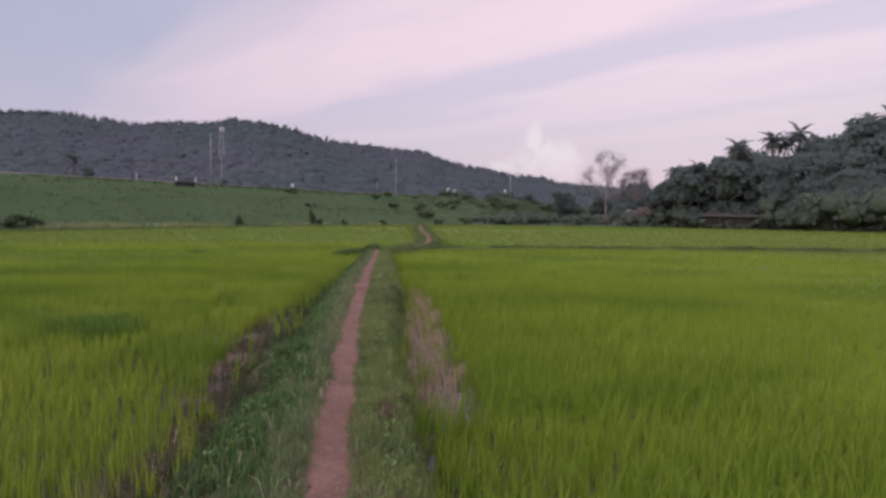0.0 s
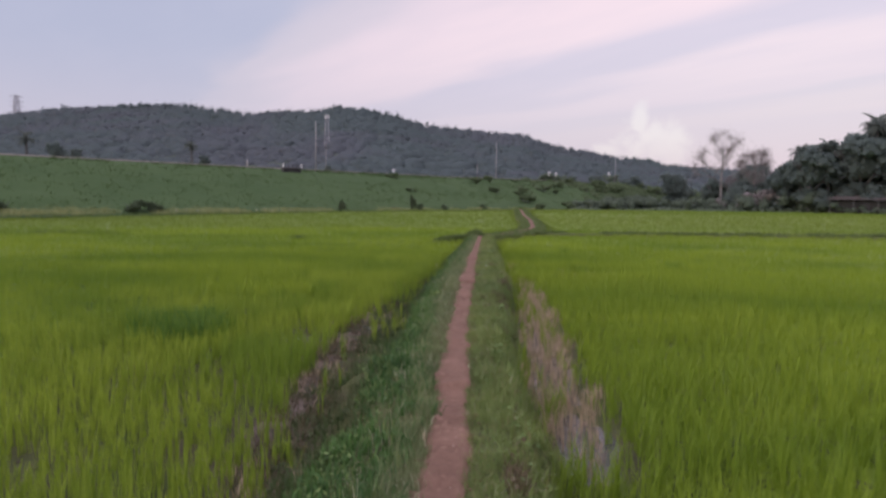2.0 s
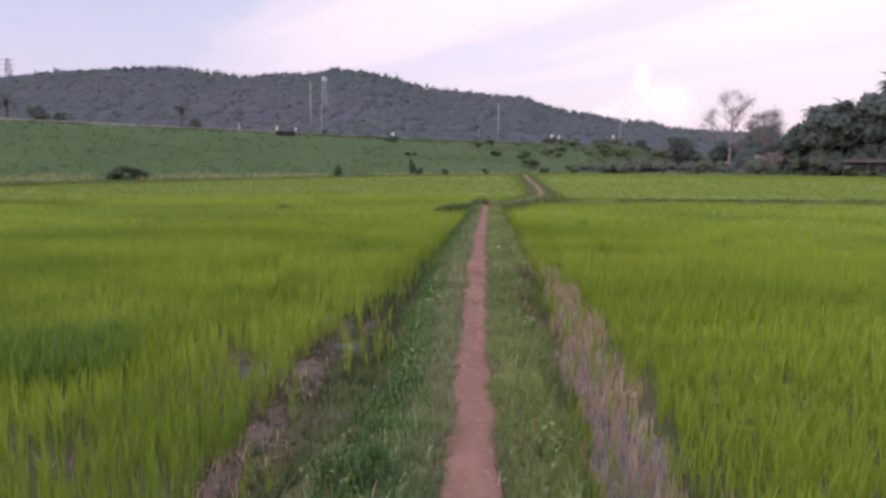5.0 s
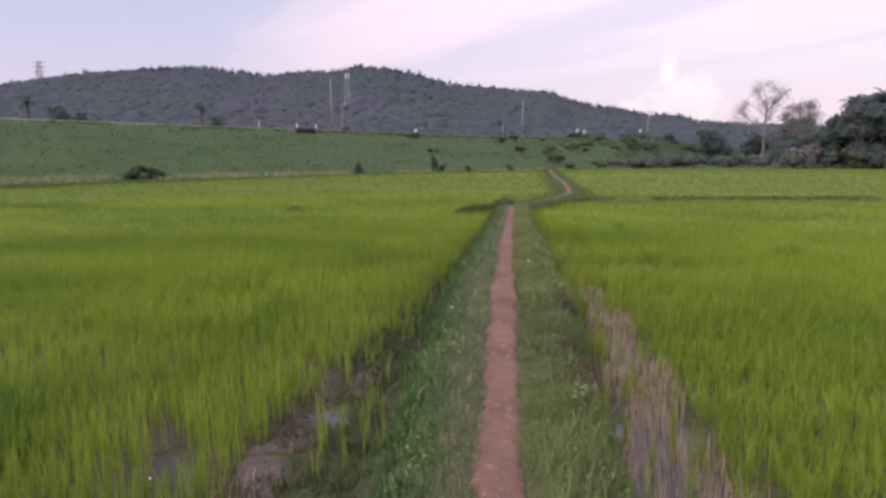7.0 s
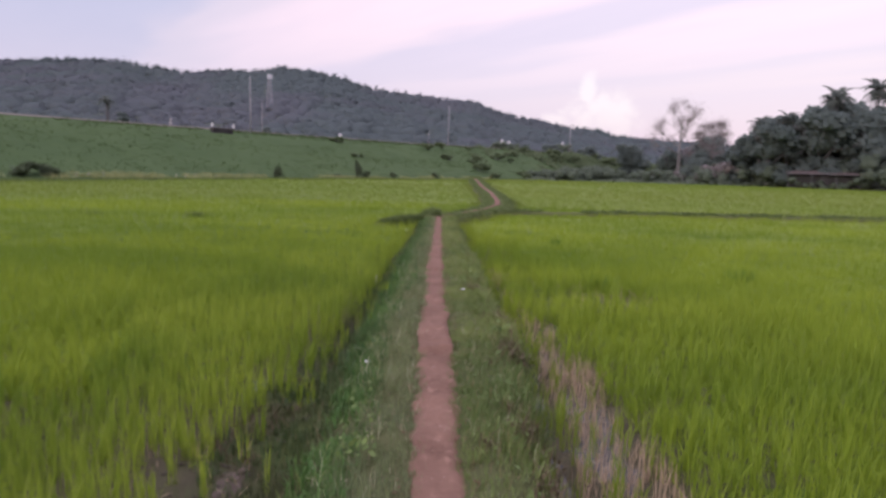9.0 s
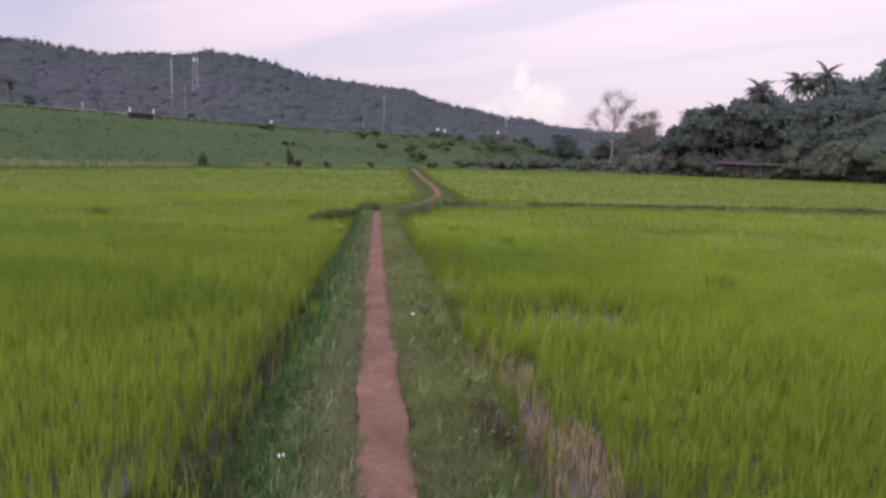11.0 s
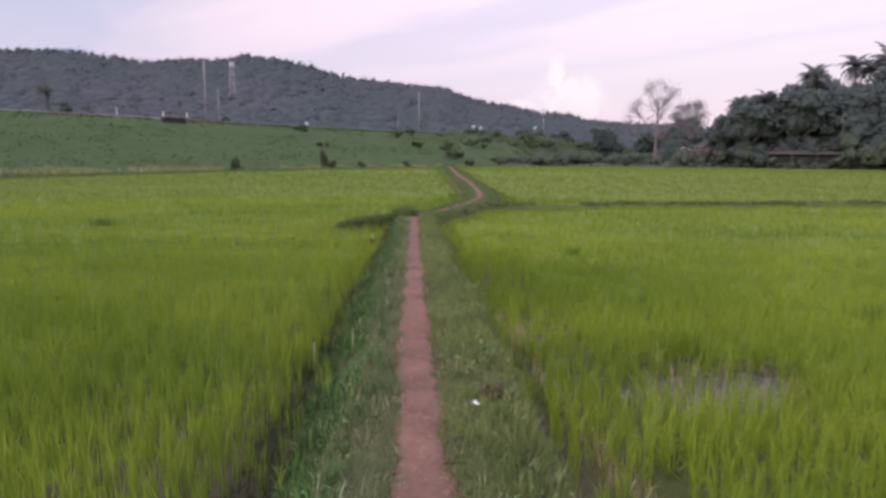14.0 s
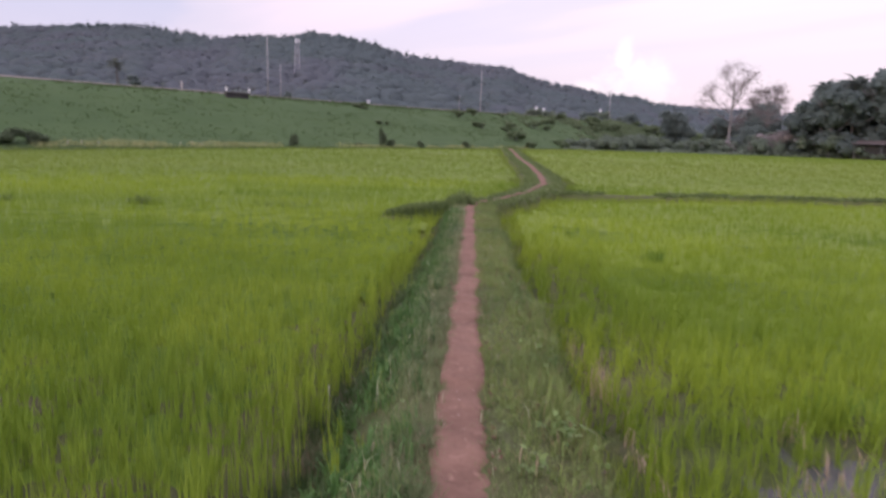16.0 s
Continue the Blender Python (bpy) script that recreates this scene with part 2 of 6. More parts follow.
sodden_mat = earthy("sodden_mud", (0.022, 0.018, 0.018), (0.060, 0.048, 0.046), scale=3.0, relief=0.04, rough=0.7, wet=0.3)
stone_mat = earthy("pebble", (0.28, 0.18, 0.15), (0.50, 0.38, 0.33), scale=14, relief=0.01, rough=0.85)
bark_mat = earthy("bark", (0.074, 0.074, 0.076), (0.120, 0.120, 0.122), scale=2.2, grain=14, relief=0.06)
pale_bark_mat = earthy("pale_bark", (0.16, 0.15, 0.15), (0.26, 0.245, 0.24), scale=1.8, grain=12, relief=0.05)
conc_mat = earthy("weathered_concrete", (0.30, 0.28, 0.27), (0.48, 0.45, 0.43), scale=0.9, grain=20, relief=0.02)
slab_mat = earthy("weathered_slab", (0.085, 0.082, 0.084), (0.16, 0.15, 0.15), scale=1.1, grain=20, relief=0.02)
dark_conc_mat = earthy("dark_concrete", (0.030, 0.028, 0.030), (0.075, 0.070, 0.072), scale=1.1, grain=20, relief=0.02)
pole_mat = plain("pale_pole", (0.33, 0.32, 0.33), 0.7)
steel_mat = plain("galvanised_steel", (0.37, 0.36, 0.40), 0.55, 0.3)
white_mat = plain("white_paint", (0.80, 0.79, 0.80), 0.5, vary=0.06)
stake_mat = plain("dull_limewash", (0.46, 0.44, 0.36), 0.8)
wall_mat = plain("grey_wall", (0.028, 0.026, 0.025), 0.9, vary=0.3, scale=1.5)
roof_mat = plain("rusted_sheet_roof", (0.12, 0.098, 0.094), 0.6, vary=0.3, scale=2.0)
litter_mat = plain("white_plastic", (0.82, 0.82, 0.84), 0.4, vary=0.05)
wire_mat = plain("dark_wire", (0.06, 0.06, 0.065), 0.6)


def water_material():
    m, t, b = material("still_water")
    n = noise_node(t, where(t), 9.0, 3, 0.5)
    t.links.new(mix_node(t, n, (0.034, 0.035, 0.036), (0.074, 0.073, 0.074)), b.inputs["Base Color"])
    b.inputs["Roughness"].default_value = 0.22
    b.inputs["IOR"].default_value = 1.33
    b.inputs["Specular IOR Level"].default_value = 0.65
    bump(t, b, noise_node(t, where(t), 22.0, 3, 0.5), 0.10, 0.02)
    return m


water_mat = water_material()

# ---------------------------------------------------------------- small tools
rng = np.random.default_rng(11)


def mesh_np(name, V, T, mat, smooth=False, quads=False):
    """A mesh from arrays of corners and of triangles (or quads)."""
    k = 4 if quads else 3
    me = bpy.data.meshes.new(name)
    V, T = np.asarray(V, np.float32), np.asarray(T, np.int32)
    me.vertices.add(len(V))
    me.vertices.foreach_set("co", V.ravel())
    me.loops.add(T.size)
    me.loops.foreach_set("vertex_index", T.ravel())
    me.polygons.add(len(T))
    me.polygons.foreach_set("loop_start", np.arange(0, T.size, k, dtype=np.int32))
    if smooth:
        me.polygons.foreach_set("use_smooth", np.ones(len(T), bool))
    me.materials.append(mat)
    me.update(calc_edges=True)
    return me


def part(name, me, parent=None, m=None, label=""):
    ob = new(name, me)
    if parent:
        ob.parent = parent
    if m is not None:
        ob.matrix_basis = m
    return tagged(ob, label)


def from_bm(name, bm, mat, smooth=False):
    me = bpy.data.meshes.new(name)
    bm.to_mesh(me)
    bm.free()
    me.materials.append(mat)
    if smooth:
        for p in me.polygons:
            p.use_smooth = True
    return me


def box(bm, x0, y0, z0, x1, y1, z1, bevel=0.0):
    r = bmesh.ops.create_cube(bm, size=1, matrix=Matrix.LocRotScale(((x0 + x1) / 2, (y0 + y1) / 2, (z0 + z1) / 2), None, (x1 - x0, y1 - y0, z1 - z0)))
    if bevel:
        es = list({e for v in r["verts"] for e in v.link_edges})
        bmesh.ops.bevel(bm, geom=es, offset=bevel, segments=1, affect="EDGES")


def tube(bm, p, q, r0, r1, n=7, jitter=0.0):
    p, q = Vector(p), Vector(q)
    turn = (q - p).to_track_quat("Z", "Y").to_matrix()
    rings = []
    for c, r in ((p, r0), (q, r1)):
        rings.append([bm.verts.new(c + turn @ Vector((math.cos(i * math.tau / n) * r, math.sin(i * math.tau / n) * r, 0))) for i in range(n)])
    for i in range(n):
        bm.faces.new((rings[0][i], rings[0][(i + 1) % n], rings[1][(i + 1) % n], rings[1][i]))
    bm.faces.new(rings[1])
    bm.faces.new(rings[0][::-1])


def blades(P, n, h, w, lean=0.35, spread=0.03, hvar=0.3, simple=False):
    """n tapering blades at each of the places P, of about height h (a number or one for each place)."""
    h = np.broadcast_to(np.asarray(h, float), (len(P),))
    B = np.repeat(P, n, axis=0)
    H = np.repeat(h, n) * (1 + hvar * rng.uniform(-1, 1, len(B)))
    az, aw = rng.uniform(0, 2 * np.pi, len(B)), rng.uniform(0, 2 * np.pi, len(B))
    L = H * lean * rng.uniform(0.1, 1.0, len(B))
    B = B + np.c_[np.cos(aw), np.sin(aw), np.zeros(len(B))] * (spread * np.sqrt(rng.uniform(0, 1, len(B))))[:, None]
    D = np.c_[np.cos(az), np.sin(az), np.zeros(len(B))]
    wa = az + np.pi / 2 + rng.uniform(-0.9, 0.9, len(B))
    W = np.c_[np.cos(wa), np.sin(wa), np.zeros(len(B))] * (w * rng.uniform(0.6, 1.3, len(B)))[:, None] / 2
    up = np.array([0, 0, 1.0])
    tip = B + D * L[:, None] + up * (H * np.sqrt(np.maximum(0.2, 1 - (L / H) ** 2)))[:, None]
    k = np.arange(len(B))[:, None]
    if simple:
        V = np.stack([B - W, B + W, tip], 1).reshape(-1, 3)
        return V, k * 3 + np.array([[0, 1, 2]])
    mid = B + D * (L * 0.28)[:, None] + up * (H * 0.58)[:, None]
    V = np.stack([B - W * 0.7, B + W * 0.7, mid - W, mid + W, tip], 1).reshape(-1, 3)
    T = (k[:, :, None] * 5 + np.array([[[0, 1, 3], [0, 3, 2], [2, 3, 4]]])).reshape(-1, 3)
    return V, T


def leaves(C, size, N=None, tilt=0.8):
    """One four-cornered leaf clump at each place C, facing roughly along N."""
    n = len(C)
    size = np.broadcast_to(np.asarray(size, float), (n,)) * rng.uniform(0.6, 1.4, n)
    A = rng.normal(size=(n, 3))
    if N is not None:
        A = N + A * tilt
    A /= np.linalg.norm(A, axis=1)[:, None]
    U = np.cross(A, rng.normal(size=(n, 3)))
    U /= np.linalg.norm(U, axis=1)[:, None]
    Wd = np.cross(A, U)
    U, Wd = U * size[:, None] * 0.5, Wd * (size * rng.uniform(0.45, 0.9, n))[:, None] * 0.5
    V = np.stack([C - U, C + Wd - U * 0.1, C + U, C - Wd + U * 0.2], 1).reshape(-1, 3)
    k = np.arange(n)[:, None, None] * 4
    return V, (k + np.array([[[0, 1, 2], [0, 2, 3]]])).reshape(-1, 3)


def joined(sets):
    V, T, o = [], [], 0
    for v, t in sets:
        V.append(v)
        T.append(t + o)
        o += len(v)
    return np.vstack(V), np.vstack(T)


def smooth01(a, b, v):
    t = np.clip((v - a) / (b - a), 0, 1)
    return t * t * (3 - 2 * t)


def waves(x, y, seed, scale):
    """Smooth uneven values about 0, between -1 and 1, over the plan."""
    r = np.random.default_rng(seed)
    s = 0
    for i in range(7):
        a, f, p = r.uniform(0, 6.28), scale * 1.45 ** i, r.uniform(0, 6.28)
        s = s + np.sin((x * np.cos(a) + y * np.sin(a)) * f + p + 1.3 * np.sin((x * np.sin(a) - y * np.cos(a)) * f * 0.7 + p * 2)) * 0.8 ** i
    return s / 2.6


# ---------------------------------------------------------------- the lie of the land
FIELD = -0.34
PY = np.array([-40, 0.0, 3.44, 4.48, 6.23, 8.85, 12.45, 15.8, 18.1, 22.0, 26.6, 27.5, 28.2, 29.6, 31.2, 35.0, 39.4, 47.6, 56.5, 87, 95])
PX = np.array([3.0, 0.62, 0.375, 0.30, 0.225, 0.13, 0.065, 0.0, -0.02, -0.04, -0.05, 0.05, 0.44, 0.98, 1.55, 2.39, 2.71, 3.0, 2.95, 3.75, 4.2])


def path_x(y):
    return np.interp(y, PY, PX)


def left_edge(y):
    return path_x(y) - np.interp(y, [0, 4, 10, 16, 25, 30, 90], [0.88, 0.80, 0.63, 0.58, 0.46, 0.6, 0.7]) + 0.11 * waves(y * 0 + 3, y, 5, 1.1) + 0.07 * waves(y * 0 + 3, y, 7, 3.6)


def right_edge(y):
    return path_x(y) + np.interp(y, [0, 4, 10, 16, 25, 30, 90], [0.58, 0.58, 0.60, 0.72, 0.52, 0.7, 0.8]) + 0.10 * waves(y * 0 - 9, y, 6, 1.3) + 0.07 * waves(y * 0 - 9, y, 8, 3.6)


def lush_edge(y):
    """Where the short pale grass beside the path gives way to the lush grass of the bund's shoulder."""
    return np.interp(y, [0, 5.5, 7, 8.5, 9.3, 10.5, 12, 13.4, 14, 15.5, 16.3, 18.6, 26], [0.10, 0.05, -0.12, -0.22, -0.24, -0.38, -0.38, -0.44, -0.40, -0.30, -0.36, -0.36, -0.33]) + 0.05 * waves(y * 0 + 1, y, 11, 1.9) + 0.04 * waves(y * 0 + 1, y, 12, 6.0)


def dark_edge(y):
    """The foot of the lush grass, above the dark herbs of the ditch."""
    return np.interp(y, [0, 5.5, 6.8, 8.2, 9.6, 11, 12.4, 13.9, 15.1, 16.7, 19.3, 26], [-0.30, -0.38, -0.40, -0.42, -0.46, -0.57, -0.60, -0.64, -0.66, -0.62, -0.52, -0.46]) + 0.06 * waves(y * 0 + 2, y, 13, 2.2) + 0.04 * waves(y * 0 + 2, y, 14, 6.0)


def left_rice_edge(y):
    """Where the rice begins beyond the ditch and its mud."""
    return np.interp(y, [0, 5.7, 6.1, 7, 8.6, 9.9, 11.4, 12.8, 14.4, 17, 20, 25], [-0.85, -1.0, -1.08, -1.22, -1.40, -1.43, -1.26, -1.13, -0.98, -0.93, -0.86, -0.62]) + 0.07 * waves(y * 0 + 4, y, 15, 2.0) + 0.05 * waves(y * 0 + 4, y, 16, 7.0)


def segment_bump(x, y, ax, ay, bx, by, half, high):
    dx, dy = bx - ax, by - ay
    u = np.clip(((x - ax) * dx + (y - ay) * dy) / (dx * dx + dy * dy), 0, 1)
    r = np.hypot(x - ax - u * dx, y - ay - u * dy)
    return high * smooth01(half, half * 0.25, r)


RIGHT_BUND = ((2.2, 32.0), (14.0, 33.8), (75.0, 36.5))
LEFT_BUND = ((-0.35, 27.3), (-1.7, 25.9), (-19.0, 25.2), (-60.0, 27.0))


def floor_z(y):
    """The fields' floor, which rises a little towards the embankment."""
    return FIELD + 0.34 * smooth01(38, 74, y) * smooth01(400, 150, y)


WET_STRIP = ((1.18, 6.2, 0.26, 0.8), (1.13, 8.0, 0.28, 1.1), (1.13, 9.8, 0.27, 1.2), (1.22, 11.6, 0.22, 1.1), (1.18, 13.4, 0.14, 0.6))
SPOTS = ((2.26, 16.15, 0.74, 0.58), (-1.12, 10.08, 0.30, 0.22), (-1.38, 12.6, 0.10, 0.26), (-1.30, 9.35, 0.20, 0.18))
PUDDLES = WET_STRIP + SPOTS
DRIED = ((-1.12, 6.2, 0.16, 0.35), (-1.08, 6.8, 0.12, 0.40), (-1.17, 7.5, 0.11, 0.42), (-1.24, 8.2, 0.12, 0.40), (-1.20, 9.0, 0.13, 0.40), (-1.30, 9.4, 0.16, 0.30), (-1.18, 9.75, 0.14, 0.25), (-1.04, 10.75, 0.10, 0.30))
SODDEN = ((-1.80, 9.20, 0.20, 0.24), (-1.64, 9.15, 0.13, 0.22), (-2.00, 9.55, 0.10, 0.14), (-1.14, 7.84, 0.09, 0.13))
BARE = DRIED + SODDEN + ((-1.45, 10.9, 0.14, 0.25), (-1.05, 11.6, 0.16, 0.4), (-2.9, 7.0, 0.14, 0.22), (-3.3, 6.2, 0.16, 0.22), (-2.5, 5.3, 0.2, 0.16), (-3.4, 10.7, 0.2, 0.12), (-2.2, 7.4, 0.12, 0.16))
THICK = ((-3.3, 9.1, 0.72, 0.60), (4.95, 17.95, 0.26, 0.16), (2.75, 22.4, 0.18, 0.12), (2.4, 17.0, 0.35, 0.12), (-0.95, 11.9, 0.35, 0.5))


def within(x, y, spots, ragged=0.35, seed=31):
    """How deep a place lies inside any of the ragged ovals: over 0 inside."""
    best = np.full(np.shape(x), -9.0)
    n = waves(x, y, seed, 5.0) * ragged
    for cx, cy, rx, ry in spots:
        best = np.maximum(best, 1 - np.hypot((x - cx) / rx, (y - cy) / ry) + n)
    return best


def land(x, y):
    """The height of the ground."""
    x, y = np.asarray(x, float), np.asarray(y, float)
    le, re = left_edge(y), right_edge(y)
    top = -0.03 - 0.05 * smooth01(0.25, 0.6, np.abs(x - path_x(y))) + 0.015 * waves(x, y, 1, 3.0)
    inside = smooth01(le - 0.32, le + 0.18, x) * smooth01(re + 0.12, re - 0.12, x) * smooth01(98, 90, y)
    ditch = 0.09 * smooth01(0.20, 0.05, np.abs(x - (le - 0.36))) + 0.06 * smooth01(0.16, 0.04, np.abs(x - (re + 0.12)))
    wet = within(x, y, PUDDLES)
    ditch = ditch * smooth01(-0.15, -0.9, wet)
    z = 0.010 * waves(x, y, 2, 1.7) + 0.011 * waves(x, y, 3, 6.0) + 0.027 - 0.066 * smooth01(-0.22, 0.40, wet) - ditch * smooth01(28, 24, y) + (top - FIELD) * inside
    z = np.maximum(z, segment_bump(x, y, *RIGHT_BUND[0], *RIGHT_BUND[1], 0.5, 0.25))
    z = np.maximum(z, segment_bump(x, y, *RIGHT_BUND[1], *RIGHT_BUND[2], 0.5, 0.25))
    z = np.maximum(z, segment_bump(x, y, *LEFT_BUND[0], *LEFT_BUND[1], 0.42, 0.20))
    z = np.maximum(z, segment_bump(x, y, *LEFT_BUND[1], *LEFT_BUND[2], 0.45, 0.05))
    return z + floor_z(y)


def axis(core0, core1, step, far):
    a = list(np.arange(core0, core1, step))
    s, v = step, core1
    up = []
    while v < far:
        up.append(v)
        s *= 1.22
        v += s
    s, v = step, core0
    down = []
    while v > -far:
        s *= 1.22
        v -= s
        down.append(v)
    return np.array(down[::-1] + a + up + [far])


def sheet(xs, ys, zf, name, mat, smooth=True):
    X, Y = np.meshgrid(xs, ys)
    Z = zf(X, Y)
    V = np.stack([X, Y, Z], -1).reshape(-1, 3)
    i = np.arange(len(xs) * len(ys)).reshape(len(ys), len(xs))
    Q = np.stack([i[:-1, :-1], i[:-1, 1:], i[1:, 1:], i[1:, :-1]], -1).reshape(-1, 4)
    return mesh_np(name, V, Q, mat, smooth, True)


def ground_material():
    """Mud on the field floors, grassy soil where the land stands higher."""
    m, t, b = material("field_ground")
    p = where(t)
    sep = t.nodes.new("ShaderNodeSeparateXYZ")
    t.links.new(p, sep.inputs[0])
    big, fine = noise_node(t, p, 1.6, 5, 0.6, 0.4), noise_node(t, p, 45, 4, 0.65)
    f = math_node(t, "ADD", math_node(t, "MULTIPLY", big, 1.5), math_node(t, "MULTIPLY", math_node(t, "SUBTRACT", fine, 0.5), 0.9))
    f = math_node(t, "SUBTRACT", f, 0.27, clamp=True)
    mud = mix_node(t, f, (0.046, 0.039, 0.026), (0.138, 0.116, 0.082))
    film = ramp_node(t, noise_node(t, p, 0.9, 4, 0.6, 0.5), [(0.38, (1, 1, 1)), (0.60, (0.15, 0.15, 0.15))])
    mud = mix_node(t, film, mud, mix_node(t, f, (0.044, 0.060, 0.019), (0.096, 0.114, 0.040)))
    soil = mix_node(t, f, (0.060, 0.070, 0.030), (0.120, 0.125, 0.058))
    edge = math_node(t, "MULTIPLY", math_node(t, "ADD", sep.outputs[2], 0.27), 12.0, clamp=True)
    t.links.new(mix_node(t, edge, mud, soil), b.inputs["Base Color"])
    b.inputs["Specular IOR Level"].default_value = 0.10
    t.links.new(ramp_node(t, big, [(0.36, (0.62,) * 3), (0.52, (0.97,) * 3)]), b.inputs["Roughness"])
    bump(t, b, math_node(t, "ADD", big, math_node(t, "MULTIPLY", fine, 0.5)), 0.9, 0.05)
    return m


ground = tagged(new("ground", sheet(axis(-3.2, 3.2, 0.07, 4200), axis(-2.0, 36.0, 0.13, 4600), land, "ground", ground_material())),
                "wet brown field mud with low grassy bunds", "ground", kind="structure")


def build_path():
    """The trodden strip: dished, with ragged edges and small steps."""
    ys = np.concatenate([np.arange(-3, 34, 0.045), np.arange(34, 84, 0.2)])
    us = np.linspace(-1, 1, 11)
    half = np.interp(ys, [0, 3, 6, 9, 12, 16, 27.5, 28.3, 31, 33.5, 36, 40, 84], [0.128, 0.120, 0.114, 0.108, 0.122, 0.115, 0.115, 0.05, 0.035, 0.055, 0.11, 0.10, 0.12])
    slope = np.gradient(path_x(ys), ys)
    V = []
    for y, h, dx in zip(ys, half * 1.12, slope):
        stretch = math.sqrt(1 + dx * dx)
        l = 1.10 * h * stretch * (1 + 0.12 * waves(1.0, y, 21, 1.9) + 0.10 * waves(4.0, y, 22, 9.0))
        r = h * stretch * (1 + 0.12 * waves(2.0, y, 23, 1.8) + 0.10 * waves(6.0, y, 24, 8.0))
        c = path_x(y) + 0.012 * waves(9.0, y, 25, 3.0)
        for u in us:
            x = c + (u * l if u < 0 else u * r)
            dish = 0.010 - 0.018 * (1 - u * u) - 0.040 * abs(u) ** 4
            step = 0.042 * smooth01(12.44, 12.50, y - 0.03 * u) - 0.042 * smooth01(12.6, 14.4, y) + 0.030 * smooth01(6.30, 6.36, y - 0.04 * u) - 0.030 * smooth01(6.5, 7.6, y) + 0.030 * smooth01(16.55, 16.62, y) - 0.030 * smooth01(16.8, 18.3, y)
            rough = 0.006 + 0.010 * u * u
            V.append((x, y, land(x, y) + 0.024 + step + dish + rough * waves(x, y, 26, 12.0) + 0.7 * rough * waves(x, y, 27, 40.0)))
    n = len(us)
    i = np.arange(len(V)).reshape(-1, n)
    Q = np.stack([i[:-1, :-1], i[:-1, 1:], i[1:, 1:], i[1:, :-1]], -1).reshape(-1, 4)
    return mesh_np("footpath", V, Q, path_mat, True, True)


footpath = tagged(new("footpath", build_path()), "narrow trodden red earth footpath along the grassy bund", "path", kind="structure")


def pebbles(name, P, r, mat):
    """Small uneven stones."""
    base = np.array([(1, 0, 0), (-1, 0, 0), (0, 1, 0), (0, -1, 0), (0, 0, 1), (0, 0, -1)], float)
    tri = np.array([(0, 2, 4), (2, 1, 4), (1, 3, 4), (3, 0, 4), (2, 0, 5), (1, 2, 5), (3, 1, 5), (0, 3, 5)])
    n = len(P)
    S = r * rng.uniform(0.5, 1.7, (n, 1, 1)) * rng.uniform(0.7, 1.3, (n, 6, 3)) * np.array([1, 1, 0.6])
    a = rng.uniform(0, 6.28, n)
    R = np.zeros((n, 3, 3))
    R[:, 0, 0], R[:, 0, 1], R[:, 1, 0], R[:, 1, 1], R[:, 2, 2] = np.cos(a), -np.sin(a), np.sin(a), np.cos(a), 1
    V = np.einsum("nij,nkj->nki", R, base[None] * S) + P[:, None, :]
    return mesh_np(name, V.reshape(-1, 3), (np.arange(n)[:, None, None] * 6 + tri[None]).reshape(-1, 3), mat)


py = rng.uniform(0, 27, 320)
px = path_x(py) + rng.normal(0, 0.09, 320)
tagged(new("pebbles", pebbles("pebbles", np.c_[px, py, land(px, py) + 0.022], 0.0045, stone_mat)), "small pale stones scattered on the red footpath", "stones", kind="stuff")
py = rng.uniform(0, 26, 900)
px = path_x(py) + np.where(rng.uniform(size=900) < 0.5, -1, 1) * rng.uniform(0.10, 0.2, 900)
tagged(new("earth_crumbs", pebbles("earth_crumbs", np.c_[px, py, land(px, py) + 0.012], 0.009, path_mat)), "crumbs of red earth along the path's edges", "soil", kind="stuff")

# ---------------------------------------------------------------- puddles, mud and the rice
def puddle(cx, cy, rx, ry, seed):
    n = 72
    a = np.linspace(0, 2 * np.pi, n, endpoint=False)
    k = 1 + 0.04 * np.sin(a * 3 + seed) + 0.03 * np.sin(a * 5 + 2 * seed)
    V = [(0, 0, 0)] + [(rx * c * q, ry * s * q, 0) for c, s, q in zip(np.cos(a), np.sin(a), k)]
    T = [(0, i + 1, (i + 1) % n + 1) for i in range(n)]
    ob = new("puddle", mesh_np("puddle", V, T, water_mat))
    ob.location = (cx, cy, FIELD + 0.001)
    return tagged(ob, "shallow puddle of still water on the field mud", "water", "puddles in the rice fields", "structure")


for i, (cx, cy, rx, ry) in enumerate(SPOTS):
    puddle(cx, cy, rx * 1.5, ry * 1.5, 40 + i)


def mud_patch(name, spots, up, mat, label):
    """A crust of mud over ragged ovals, a little proud of the floor."""
    xs, ys = np.arange(-2.6, -0.7, 0.03), np.arange(5.4, 11.6, 0.04)
    X, Y = np.meshgrid(xs, ys)
    deep = within(X, Y, spots, 0.55)
    Z = land(X, Y) - 0.02 + (0.02 + up) * smooth01(-0.05, 0.35, deep + 0.25 * waves(X, Y, 39, 9.0)) + 0.006 * waves(X, Y, 38, 12.0)
    i = np.arange(X.size).reshape(X.shape)
    Q = np.stack([i[:-1, :-1], i[:-1, 1:], i[1:, 1:], i[1:, :-1]], -1).reshape(-1, 4)
    Q = Q[(deep.ravel() > -0.05)[Q].all(axis=1)]
    used, Q2 = np.unique(Q, return_inverse=True)
    me = mesh_np(name, np.stack([X, Y, Z], -1).reshape(-1, 3)[used], Q2.reshape(-1, 4), mat, True, True)
    return tagged(new(name, me), label, "mud", kind="stuff")


mud_patch("dried_mud", DRIED, 0.008, dried_mat, "pale pinkish dried mud trail beside the rice")
